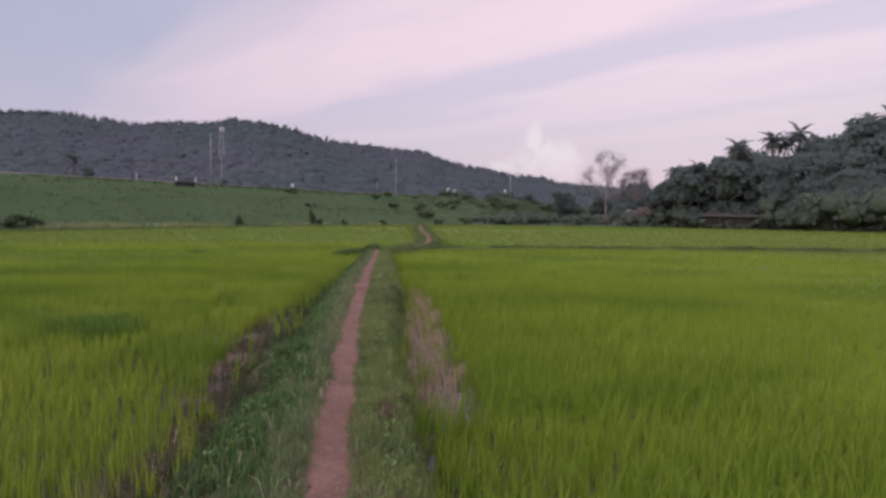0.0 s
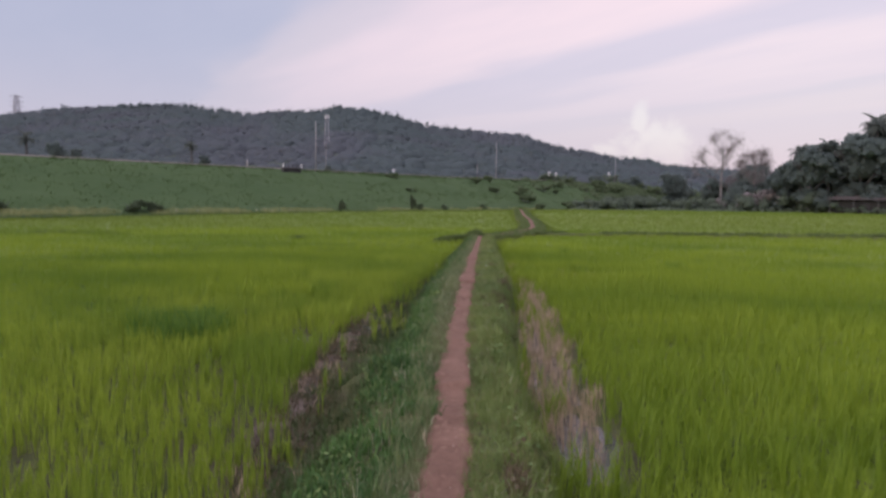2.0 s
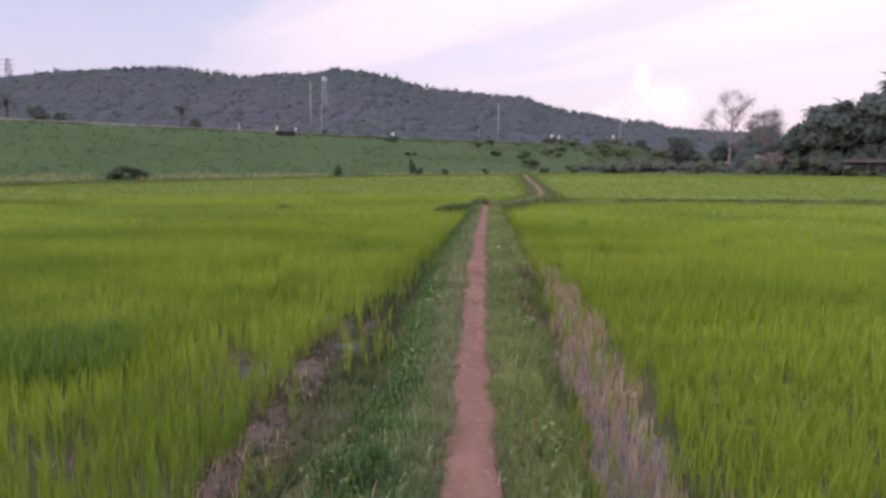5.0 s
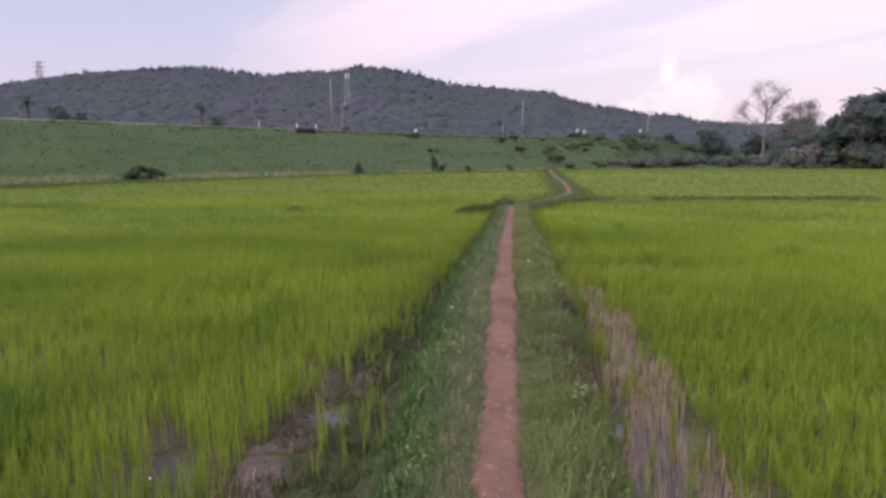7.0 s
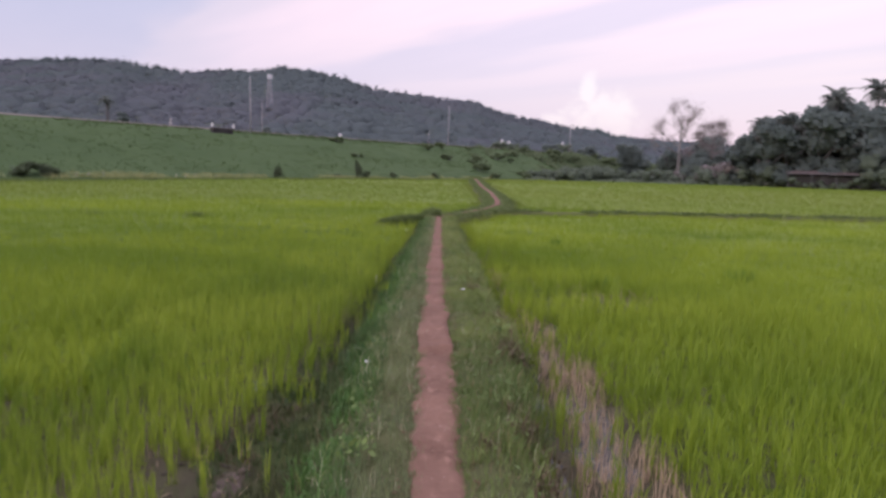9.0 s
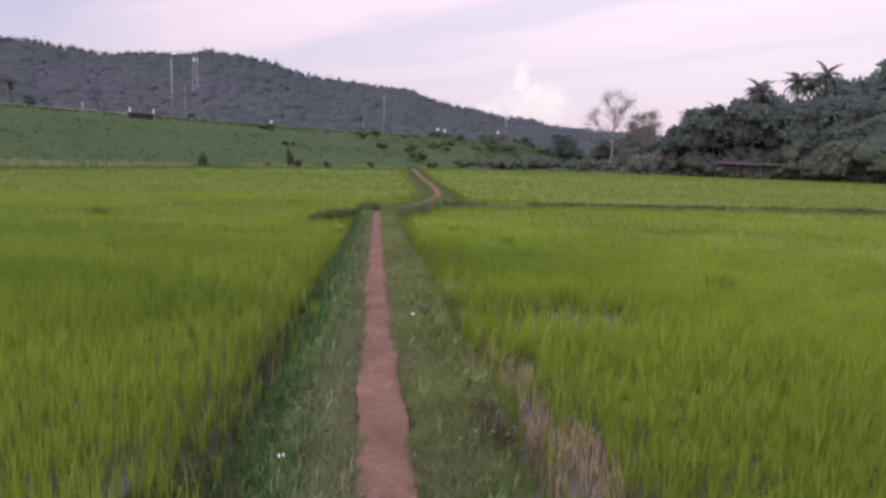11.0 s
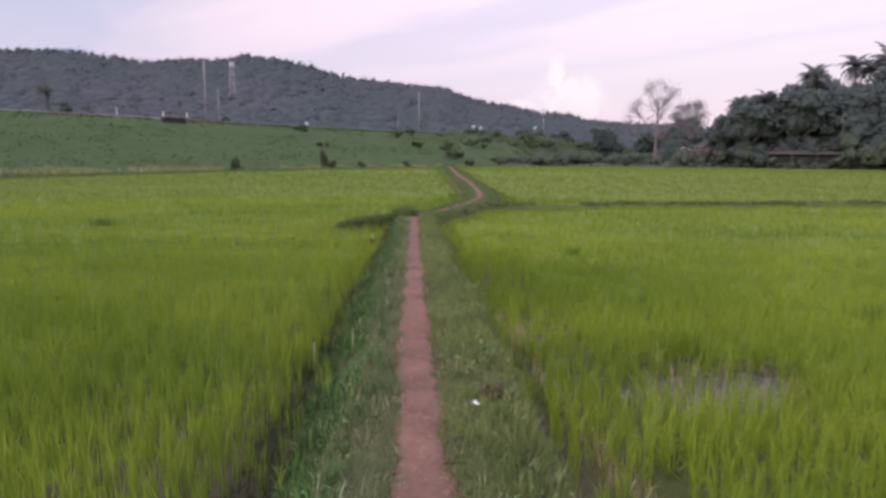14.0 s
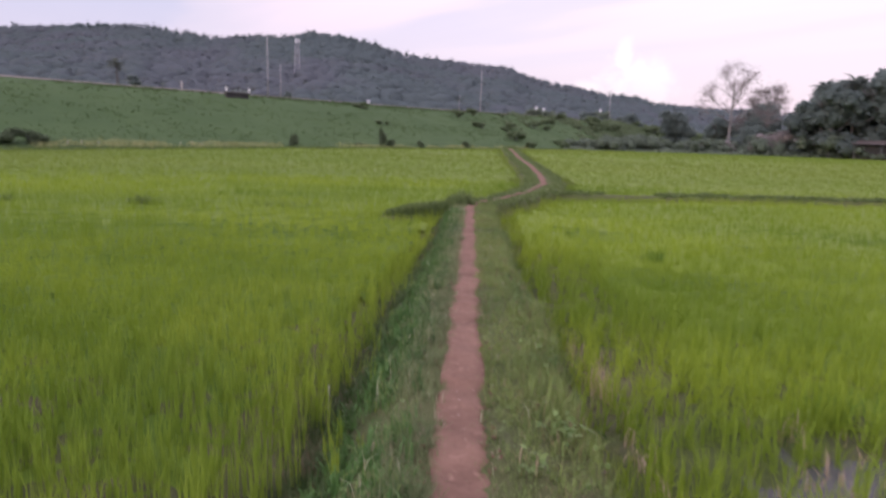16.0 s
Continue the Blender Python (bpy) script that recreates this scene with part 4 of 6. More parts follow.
def straw():
    """The strip of dead stubble between bund and rice."""
    x, y = scatter(0.75, 1.75, 5.3, 18.5, 0.045)
    mid = np.interp(y, [5.3, 7, 9, 11, 13, 14.2, 18.5], [1.17, 1.11, 1.11, 1.17, 1.20, 1.12, 0.92])
    wide = np.interp(y, [5.7, 6.3, 7.6, 9.0, 11, 12.4, 13.6, 14.4, 15, 18.5], [0.05, 0.32, 0.32, 0.31, 0.30, 0.25, 0.20, 0.12, 0.07, 0.06])
    d = 1 - np.abs(x - mid) / wide + 0.5 * waves(x, y, 91, 3.2)
    dens = np.interp(y, [5, 12.2, 13.2, 14.5, 18.5], [0.50, 0.50, 0.50, 0.26, 0.14])
    k = (d > 0.22) & (rng.uniform(0, 1, len(x)) < dens)
    x, y = x[k], y[k]
    a = blades(np.c_[x, y, np.maximum(land(x, y), FIELD) - 0.01], 4, 0.15, 0.0050, lean=0.32, spread=0.030, hvar=0.5)
    k2 = (rng.uniform(0, 1, len(x)) < 0.30) & (within(x, y, PUDDLES) < 0.0)
    b = blades(np.c_[x[k2], y[k2], land(x[k2], y[k2]) + 0.02], 3, 0.12, 0.006, lean=0.98, spread=0.05, hvar=0.5)
    # stubble standing in the far puddle
    x5, y5 = scatter(1.6, 3.0, 15.6, 16.9, 0.06)
    k5 = (within(x5, y5, ((2.3, 16.3, 0.62, 0.55),), 0.6) > 0.0) & (rng.uniform(0, 1, len(x5)) < 0.16)
    e5 = blades(np.c_[x5[k5], y5[k5], land(x5[k5], y5[k5]) - 0.01], 3, 0.15, 0.007, lean=0.6, spread=0.03, hvar=0.5)
    # dead tufts at the foot of the bund
    x7, y7 = 0.97 + rng.normal(0, 0.05, 26), 17.5 + rng.normal(0, 0.25, 26)
    g7 = blades(np.c_[x7, y7, land(x7, y7) - 0.01], 4, 0.17, 0.005, lean=0.35, spread=0.03, hvar=0.5)
    # single stalks lying across the path's edges and the verge
    y6 = rng.uniform(2, 24, 24)
    x6 = path_x(y6) + rng.normal(0, 0.30, 24)
    f6 = blades(np.c_[x6, y6, land(x6, y6) + 0.035], 1, 0.085, 0.005, lean=0.995, spread=0.02, hvar=0.5)
    # wisps of fallen straw on the mud of the other field
    x2, y2 = scatter(-2.4, -0.9, 5.0, 11.5, 0.075)
    k3 = within(x2, y2, BARE, 0.5, 33) > 0.15
    k3 &= (rng.uniform(0, 1, len(x2)) < 0.22) & (within(x2, y2, PUDDLES) < 0.0)
    c = blades(np.c_[x2[k3], y2[k3], land(x2[k3], y2[k3]) + 0.008], 2, 0.08, 0.006, lean=0.99, spread=0.06, hvar=0.6, simple=True)
    # withered stems along the rice edge above the ditch
    y3 = rng.uniform(4, 25, 900)
    x3 = left_rice_edge(y3) - rng.normal(-0.06, 0.16, 900)
    k4 = (within(x3, y3, PUDDLES) < 0.0) & (waves(x3, y3, 97, 1.8) > 0.1 + 0.9 * smooth01(11.0, 13.5, y3))
    d4 = blades(np.c_[x3[k4], y3[k4], land(x3[k4], y3[k4])], 3, 0.10, 0.005, lean=0.85, spread=0.05, hvar=0.6)
    return mesh_np("dry_straw", *joined([a, b, c, d4, e5, f6, g7]), straw_mat)


tagged(new("dry_straw", straw()), "bleached dead rice stubble and straw", "straw", "verge plants", "stuff")


def clods():
    x, y = scatter(-2.6, -0.85, 4.5, 12.5, 0.09)
    k = (within(x, y, BARE, 0.5, 35) > 0.0) & (rng.uniform(0, 1, len(x)) < 0.5)
    y2 = rng.uniform(5, 12, 420)
    x2 = left_rice_edge(y2) + rng.uniform(-0.1, 0.42, 420)
    x, y = np.r_[x[k], x2], np.r_[y[k], y2]
    P = np.c_[x, y, land(x, y) + 0.004]
    return pebbles("mud_clods", P, 0.014, mud_mat)


tagged(new("mud_clods", clods()), "lumps of brown mud in the bare patches", "mud", kind="stuff")


def bund_plants():
    """Rank grass and herbs on the cross bunds and round the bend."""
    sets = []
    for (a, b), n, half, h in (((RIGHT_BUND[0], RIGHT_BUND[1]), 1900, 0.26, 0.13), ((RIGHT_BUND[1], RIGHT_BUND[2]), 5200, 0.30, 0.16), ((LEFT_BUND[0], LEFT_BUND[1]), 1700, 0.36, 0.18)):
        u = rng.uniform(0, 1, n)
        thin = np.where(a[0] < 0, 1.1 - 0.9 * u, 1.0)
        x = a[0] + (b[0] - a[0]) * u + rng.normal(0, half * 0.5, n) * thin
        y = a[1] + (b[1] - a[1]) * u + rng.normal(0, half * 0.5, n) * thin
        clump = (a[0] < 0) | (waves(x, x * 0, 96, 0.8) > rng.uniform(-1.0, 0.5, n))
        clump &= np.abs(x - 4.7) > 0.75
        x, y, n = x[clump], y[clump], int(clump.sum())
        h2 = h * (1 + 0.7 * waves(x, y * 0, 95, 1.3)) * np.where(a[0] < 0, 1.7 - 1.2 * u[clump], 1.0)
        sets.append(blades(np.c_[x, y, land(x, y) - 0.01], 5, h2, 0.026, lean=0.8, spread=0.09, simple=True))
        C = np.c_[x, y, land(x, y) + rng.uniform(0.0, 0.10, n)]
        sets.append(leaves(C, 0.09))
    for cx, cy, rx, ry, n in ((-7.3, 26.8, 0.36, 0.07, 60), (-10.2, 26.4, 0.25, 0.06, 18), (-17.4, 27.3, 2.1, 0.12, 240), (-21.8, 26.8, 1.6, 0.12, 90), (-4.4, 27.2, 0.8, 0.10, 18)):
        x, y = cx + rx * rng.normal(0, 0.5, n), cy + ry * rng.normal(0, 0.6, n)
        sets.append(blades(np.c_[x, y, land(x, y) - 0.01], 6, 0.28, 0.028, lean=0.75, spread=0.12, simple=True))
    return mesh_np("bund_plants", *joined(sets), bund_mat)


tagged(new("bund_plants", bund_plants()), "rank dark-green grass on the cross bunds", "grass", "verge plants", "stuff")


def crumpled(name, x, y, size, seed, label):
    """A crumpled scrap of plastic."""
    bm = bmesh.new()
    bmesh.ops.create_grid(bm, x_segments=5, y_segments=4, size=size / 2)
    r = random.Random(seed)
    for v in bm.verts:
        v.co.x *= 1.4
        v.co.z = r.uniform(0, size * 0.55)
        v.co.x += r.uniform(-1, 1) * size * 0.06
    bmesh.ops.solidify(bm, geom=bm.faces[:], thickness=0.0015)
    ob = new(name, from_bm(name, bm, litter_mat))
    ob.matrix_basis = pose(x, y, float(land(x, y)) + 0.045, 0, 0, seed * 40)
    return tagged(ob, label, "litter")


def field_stick(x, y, h):
    """A thin pale stick standing at the rice edge."""
    bm = bmesh.new()
    tube(bm, (0, 0, -0.05), (0.012, 0, h), 0.006, 0.005, 6)
    ob = new("field_stick", from_bm("field_stick", bm, stake_mat))
    ob.matrix_basis = pose(x, y, float(land(x, y)))
    return tagged(ob, "thin pale stick standing at the rice edge", "stick")


field_stick(-0.87, 16.75, 0.24)
bm = bmesh.new()
tube(bm, (-0.19, 0.03, 0.012), (0.02, 0.0, 0.018), 0.009, 0.012, 7)
tube(bm, (0.02, 0.0, 0.018), (0.17, -0.03, 0.006), 0.012, 0.008, 7)
branch = tagged(new("fallen_branch", from_bm("fallen_branch", bm, bark_mat, True)), "short grey broken branch lying in the thin rice", "branch")
branch.matrix_basis = pose(-1.55, 6.10, float(land(-1.55, 6.10)) + 0.01)
crumpled("plastic_scrap", 0.345, 15.0, 0.034, 3, "crumpled white plastic scrap lying in the verge grass")
crumpled("plastic_scrap", -0.45, 12.25, 0.030, 5, "small white plastic scrap in the ditch-side grass")
crumpled("plastic_scrap", -1.79, 9.01, 0.018, 6, "white scrap lying on the field mud")
crumpled("plastic_scrap", -0.64, 8.93, 0.018, 8, "tiny pale scrap lying on the field mud")

# ---------------------------------------------------------------- the embankment and its road


def bank_height(s):
    return np.interp(s, [-60, 20, 60, 85, 110, 150, 260], [5.1, 5.05, 5.1, 5.35, 5.3, 4.5, 3.4])


def bank_point(s, w):
    return BASE0[0] + ALONG[0] * s + ASIDE[0] * w, BASE0[1] + ALONG[1] * s + ASIDE[1] * w


def bank_z(s, w):
    x, y = bank_point(s, w)
    rise = smooth01(-1.5, 18.5, w) * 0.55 + 0.45 * np.clip(w / 17.0, 0, 1)
    back = smooth01(44, 27, w)
    return -0.10 + (bank_height(s) + 0.10) * rise * back + 0.10 * waves(x, y, 101, 0.5) * np.clip(w / 4, 0, 1) * smooth01(16.5, 14, w) + 0.05 * waves(x, y, 102, 1.4) * np.clip(w / 4, 0, 1) * smooth01(17, 15, w)


def build_bank():
    S, W = np.meshgrid(np.arange(-110, 262, 1.0), np.concatenate([np.arange(-1.5, 18, 0.55), np.arange(18, 45, 2.5)]))
    X, Y = bank_point(S, W)
    V = np.stack([X, Y, bank_z(S, W)], -1).reshape(-1, 3)
    i = np.arange(S.size).reshape(S.shape)
    Q = np.stack([i[:-1, :-1], i[:-1, 1:], i[1:, 1:], i[1:, :-1]], -1).reshape(-1, 4)
    m = earthy("bank_turf", (0.040, 0.072, 0.026), (0.062, 0.098, 0.036), scale=0.13, grain=1.4, relief=0.03)
    return mesh_np("embankment", V, Q, m, True, True)


tagged(new("embankment", build_bank()), "long grassy embankment that carries a road", "ground", kind="structure")


def bank_grass():
    """Tussocks of rough grass, in drifts along the slope."""
    n = 24000
    s, w = -62 + 215 * rng.uniform(0, 1, n) ** 1.1, rng.uniform(-0.5, 17.0, n)
    x, y = bank_point(s, w)
    k = 0.8 * waves(s * 0.35, w, 103, 0.7) + 0.4 * waves(x, y, 106, 1.6) > rng.uniform(-0.7, 0.9, n)
    k &= (np.abs(s - 30.1) > 1.7) | (w < 13.6)
    x, y, z = x[k], y[k], bank_z(s, w)[k]
    C = np.c_[x, y, z + 0.03 + 0.05 * rng.uniform(0, 1, len(x))]
    V, T = blades(C - (0, 0, 0.12), 5, 0.20, 0.09, lean=0.95, spread=0.40, simple=True, hvar=0.5)
    return mesh_np("bank_grass", V, T, slope_mat)


tagged(new("bank_grass", bank_grass()), "rough grey-green grass on the embankment slope", "grass", "embankment plants", "stuff")


def crest_grass():
    """Longer grass that hangs over the kerb of the road."""
    n = 3600
    s, w = -60 + 215 * rng.uniform(0, 1, n), rng.normal(16.2, 0.35, n)
    x, y = bank_point(s, w)
    k = (waves(x, y, 107, 0.5) + 1.2 * smooth01(18, 34, s) > rng.uniform(-0.6, 0.7, n)) & (np.abs(s - 30.1) > 1.7)
    return mesh_np("crest_grass", *blades(np.c_[x[k], y[k], bank_z(s, w)[k] - 0.05], 5, 0.24, 0.07, lean=0.7, spread=0.3, simple=True, hvar=0.6), slope_mat)


tagged(new("crest_grass", crest_grass()), "longer rough grass along the road's kerb", "grass", "embankment plants", "stuff")


def bank_scrub():
    """Low close scrub that covers the far end of the slope."""
    n = 26000
    s, w = 66 + 96 * rng.uniform(0, 1, n) ** 0.8, rng.uniform(0.5, 17.0, n)
    x, y = bank_point(s, w)
    cover = waves(x, y, 109, 0.45) + 1.3 * smooth01(66, 112, s) - 0.75
    k = cover > rng.uniform(-0.25, 0.25, n)
    x, y, z, c = x[k], y[k], bank_z(s, w)[k], np.clip(cover[k], 0.1, 1)
    C = np.c_[x, y, z + 0.75 * c * rng.uniform(0, 1, len(x))]
    return mesh_np("bank_scrub", *leaves(C, 0.50, np.tile((0.2, -0.5, 0.75), (len(x), 1)), 0.4), scrub_mat)


tagged(new("bank_scrub", bank_scrub()), "low mottled scrub over the far slope", "bushes", "embankment plants", "stuff")


def margin():
    n = 2600
    s, w = rng.uniform(-30, 62, n), rng.normal(0.9, 0.5, n)
    x, y = bank_point(s, w)
    k = waves(x, y, 105, 0.35) > -0.1
    return mesh_np("margin_grass", *blades(np.c_[x[k], y[k], bank_z(s, w)[k] - 0.03], 5, 0.34, 0.05, lean=0.7, spread=0.25, simple=True), pale_grass_mat)


tagged(new("margin_grass", margin()), "pale yellowish grass along the foot of the embankment", "grass", "embankment plants", "stuff")


def ditch_line():
    n = 3200
    s, w = rng.uniform(-45, 75, n), rng.normal(-0.55, 0.18, n)
    x, y = bank_point(s, w)
    return mesh_np("margin_herbs", *blades(np.c_[x, y, land(x, y)], 5, 0.34, 0.06, lean=0.7, spread=0.2, simple=True), bund_mat)


tagged(new("margin_herbs", ditch_line()), "dark herbs in the ditch at the field's edge", "grass", "embankment plants", "stuff")


def road():
    """The carriageway on the crest with a low pale kerb."""
    ss = np.arange(-110, 260, 2.0)
    prof = ((16.7, -0.10), (16.75, 0.05), (16.95, 0.05), (17.0, 0.02), (24.5, 0.06), (24.5, -0.2))
    V = []
    for s in ss:
        for w, dz in prof:
            x, y = bank_point(s, w)
            V.append((x, y, float(bank_height(s)) + dz))
    n = len(prof)
    i = np.arange(len(V)).reshape(-1, n)
    Q = np.stack([i[:-1, :-1], i[:-1, 1:], i[1:, 1:], i[1:, :-1]], -1).reshape(-1, 4)
    return mesh_np("road", V, Q, earthy("pale_road_edge", (0.17, 0.155, 0.14), (0.27, 0.245, 0.225), scale=0.4, grain=9, relief=0.02), False, True)


tagged(new("road", road()), "pale road with a low kerb on the embankment crest", "road", kind="structure")


def bank_pose(s, w, z, turn=0.0):
    x, y = bank_point(s, w)
    return pose(float(x), float(y), z, 0, 0, math.degrees(math.atan2(ALONG[1], ALONG[0])) + turn)


def culvert():
    """The small bridge under the road: dark opening, slab, parapet posts and rail."""
    top = tagged(new("culvert_bridge"), "small concrete culvert bridge with white parapet posts", "bridge")
    top.matrix_basis = bank_pose(30.1, 15.0, 4.85)
    bm = bmesh.new()
    box(bm, -1.3, -0.35, 0.12, 1.3, 0.35, 0.28, 0.03)
    part("slab", from_bm("slab", bm, slab_mat), top, label="weathered grey concrete slab")
    # a solid box: the hollow's shade is given by its dark colour
    bm = bmesh.new()
    box(bm, -1.2, -0.25, -0.9, 1.2, 0.3, 0.12, 0.03)
    part("opening", from_bm("opening", bm, dark_conc_mat), top, label="dark block painted as the shaded culvert opening")
    bm = bmesh.new()
    box(bm, -0.055, -0.055, 0.28, 0.055, 0.055, 0.74, 0.012)
    post = from_bm("post", bm, white_mat)
    for x in (-1.28, 1.28):
        part("post", post, top, pose(x, -0.25, 0), "white painted post")
    bm = bmesh.new()
    box(bm, -0.03, -0.03, 0.28, 0.03, 0.03, 0.66, 0.008)
    grey = from_bm("post", bm, dark_conc_mat)
    for x in (-0.55, 0.05, 0.62):
        part("post", grey, top, pose(x, -0.25, 0), "dark grey post")
    bm = bmesh.new()
    tube(bm, (-1.28, -0.25, 0.66), (1.28, -0.25, 0.66), 0.02, 0.02, 6)
    part("rail", from_bm("rail", bm, wire_mat), top)


culvert()


def marker_stake(at, w, h):
    """A small white stake at the foot of the slope."""
    bm = bmesh.new()
    tube(bm, (0, 0, -0.1), (0.02, 0, h * 0.75), 0.026, 0.022, 6)
    ob = new("marker_stake", from_bm("marker_stake", bm, stake_mat))
    ob.matrix_basis = bank_pose(at, w, float(bank_z(at, w)))
    return tagged(ob, "short white stake in the grass below the embankment", "stake", "stakes along the field edge")


for at, w, h in ((9.4, 0.9, 0.42), (10.3, 1.1, 0.36), (11.2, 0.8, 0.45), (16.9, 1.0, 0.40), (17.7, 0.9, 0.46), (18.6, 1.1, 0.38), (20.4, 0.9, 0.36), (24.0, 1.0, 0.34)):
    marker_stake(at, w, h)


def utility_pole(x, y, z, h, r, arm, mat, label):
    top = tagged(new("utility_pole"), label, "pole", "poles along the road")
    top.matrix_basis = pose(x, y, z)
    bm = bmesh.new()
    tube(bm, (0, 0, -0.5), (0, 0, h), r, r * 0.68, 10)
    part("shaft", from_bm("shaft", bm, mat, True), top)
    if arm:
        bm = bmesh.new()
        box(bm, -arm / 2, -0.06, h - 0.62, arm / 2, 0.06, h - 0.50, 0.01)
        bar = part("crossarm", from_bm("crossarm", bm, steel_mat), top)
        for k in (-0.45, 0.0, 0.45):
            bm = bmesh.new()
            tube(bm, (k * arm, 0, h - 0.50), (k * arm, 0, h - 0.32), 0.05, 0.03, 6)
            part("insulator", from_bm("insulator", bm, white_mat), bar)
    return top


utility_pole(-22.25, 81.8, 5.0, 6.15, 0.068, 0, pole_mat, "tall pale concrete pole on the embankment crest")
utility_pole(-21.6, 84.2, 5.0, 3.6, 0.045, 0, pole_mat, "short thin pale pole beside a taller one")
utility_pole(-2.7, 112.0, 5.2, 2.4, 0.045, 0, pole_mat, "short pale pole beside the road")
utility_pole(0.5, 116.0, 5.2, 6.5, 0.07, 0, pole_mat, "slender grey pole beside the road")
utility_pole(27.4, 150.5, 4.8, 7.2, 0.08, 0, pole_mat, "slender grey pole far along the road")
utility_pole(-29.0, 76.2, 5.0, 0.9, 0.08, 0, conc_mat, "stubby concrete marker post on the embankment crest")


def lattice(name, x, y, z, h, base, label, arms=0, panels=False, thick=0.14):
    """A four-legged lattice mast."""
    top = tagged(new(name), label, "tower")
    top.matrix_basis = pose(x, y, z, 0, 0, 20)
    half = lambda q: base / 2 * (1 - 0.62 * q)
    for sx in (-1, 1):
        for sy in (-1, 1):
            bm = bmesh.new()
            tube(bm, (sx * half(0), sy * half(0), -3), (sx * half(1), sy * half(1), h), thick, thick * 0.8, 5)
            part("leg", from_bm("leg", bm, steel_mat), top)
    bm = bmesh.new()
    n = max(6, int(h / 1.6))
    for i in range(n):
        a, b = i / n, (i + 1) / n
        for k in range(4):
            c0 = [(-1, -1), (1, -1), (1, 1), (-1, 1)][k]
            c1 = [(-1, -1), (1, -1), (1, 1), (-1, 1)][(k + 1) % 4]
            tube(bm, (c0[0] * half(a), c0[1] * half(a), a * h), (c1[0] * half(b), c1[1] * half(b), b * h), thick * 0.55, thick * 0.55, 4)
            tube(bm, (c0[0] * half(b), c0[1] * half(b), b * h), (c1[0] * half(b), c1[1] * half(b), b * h), thick * 0.55, thick * 0.55, 4)
    part("bracing", from_bm("bracing", bm, steel_mat), top)
    for i in range(arms):
        bm = bmesh.new()
        zz = h * (0.62 + 0.17 * i)
        tube(bm, (-base * 0.85, 0, zz), (base * 0.85, 0, zz), thick, thick, 4)
        part("arm", from_bm("arm", bm, steel_mat), top)
    if panels:
        for k in range(3):
            bm = bmesh.new()
            a = k * 2.1
            box(bm, math.cos(a) * 0.7 - 0.2, math.sin(a) * 0.7 - 0.2, h - 1.2, math.cos(a) * 0.7 + 0.2, math.sin(a) * 0.7 + 0.2, h + 0.3, 0.03)
            part("antenna", from_bm("antenna", bm, white_mat), top, label="white antenna panel")
    return top


lattice("radio_mast", -63.0, 240.0, 20.0, 12.4, 2.3, "pale steel lattice radio mast on the wooded hillside", panels=True, thick=0.075)
lattice("pylon", -326.5, 420.0, 50.0, 19.0, 5.0, "steel lattice power pylon on the hill ridge", arms=3, thick=0.2)

# ---------------------------------------------------------------- plants that stand alone


def lobe_points(n, lobes, shell=0.55):
    """Places in and on a set of ovals, with the way outwards."""
    w = np.array([l[3] * l[3] for l in lobes])
    pick = rng.choice(len(lobes), n, p=w / w.sum())
    L = np.array(lobes)[pick]
    D = rng.normal(size=(n, 3))
    D /= np.linalg.norm(D, axis=1)[:, None]
    D[:, 2] = np.where(D[:, 2] < -0.45, -D[:, 2], D[:, 2])
    R = shell + (1 - shell) * rng.uniform(0, 1, n) ** 0.6
    R *= 1 + 0.22 * waves(D[:, 0] * 3 + pick, D[:, 1] * 3 + D[:, 2] * 2, 111, 1.6)
    return L[:, :3] + D * (L[:, 3:4] * R[:, None]) * np.array([1, 1, 0.85]), D


def branch_tree(bm, p, way, length, r, depth, tips, gen, spread=0.55, up=0.12):
    q = p + way * length
    tube(bm, p, q, r, r * 0.68, 6 if depth > 1 else 4)
    if depth == 0:
        tips.append(q)
        return
    for _ in range(gen.choice((2, 3, 3)) if depth > 1 else 3):
        v = (way + Vector((gen.gauss(0, spread), gen.gauss(0, spread), gen.gauss(up, spread * 0.6)))).normalized()
        branch_tree(bm, q, v, length * gen.uniform(0.62, 0.85), r * 0.62, depth - 1, tips, gen, spread, up)


def inner_mass(lobes, k=0.80, fine=1):
    """The dense inside of a crown: one uneven lump for each lobe."""
    sets = []
    bm = bmesh.new()
    bmesh.ops.create_icosphere(bm, subdivisions=fine, radius=1)
    U = np.array([v.co[:] for v in bm.verts])
    T = np.array([[v.index for v in f.verts] for f in bm.faces])
    bm.free()
    for j, (cx, cy, cz, r) in enumerate(lobes):
        q = r * k * (1 + 0.14 * waves(U[:, 0] * 3 + j, U[:, 1] * 3 + U[:, 2] * 2, 112, 1.6) + rng.uniform(-0.28, 0.28, len(U)))
        sets.append((U * q[:, None] * np.array([1, 1, 0.85]) + np.array([cx, cy, cz]), T))
    return joined(sets)


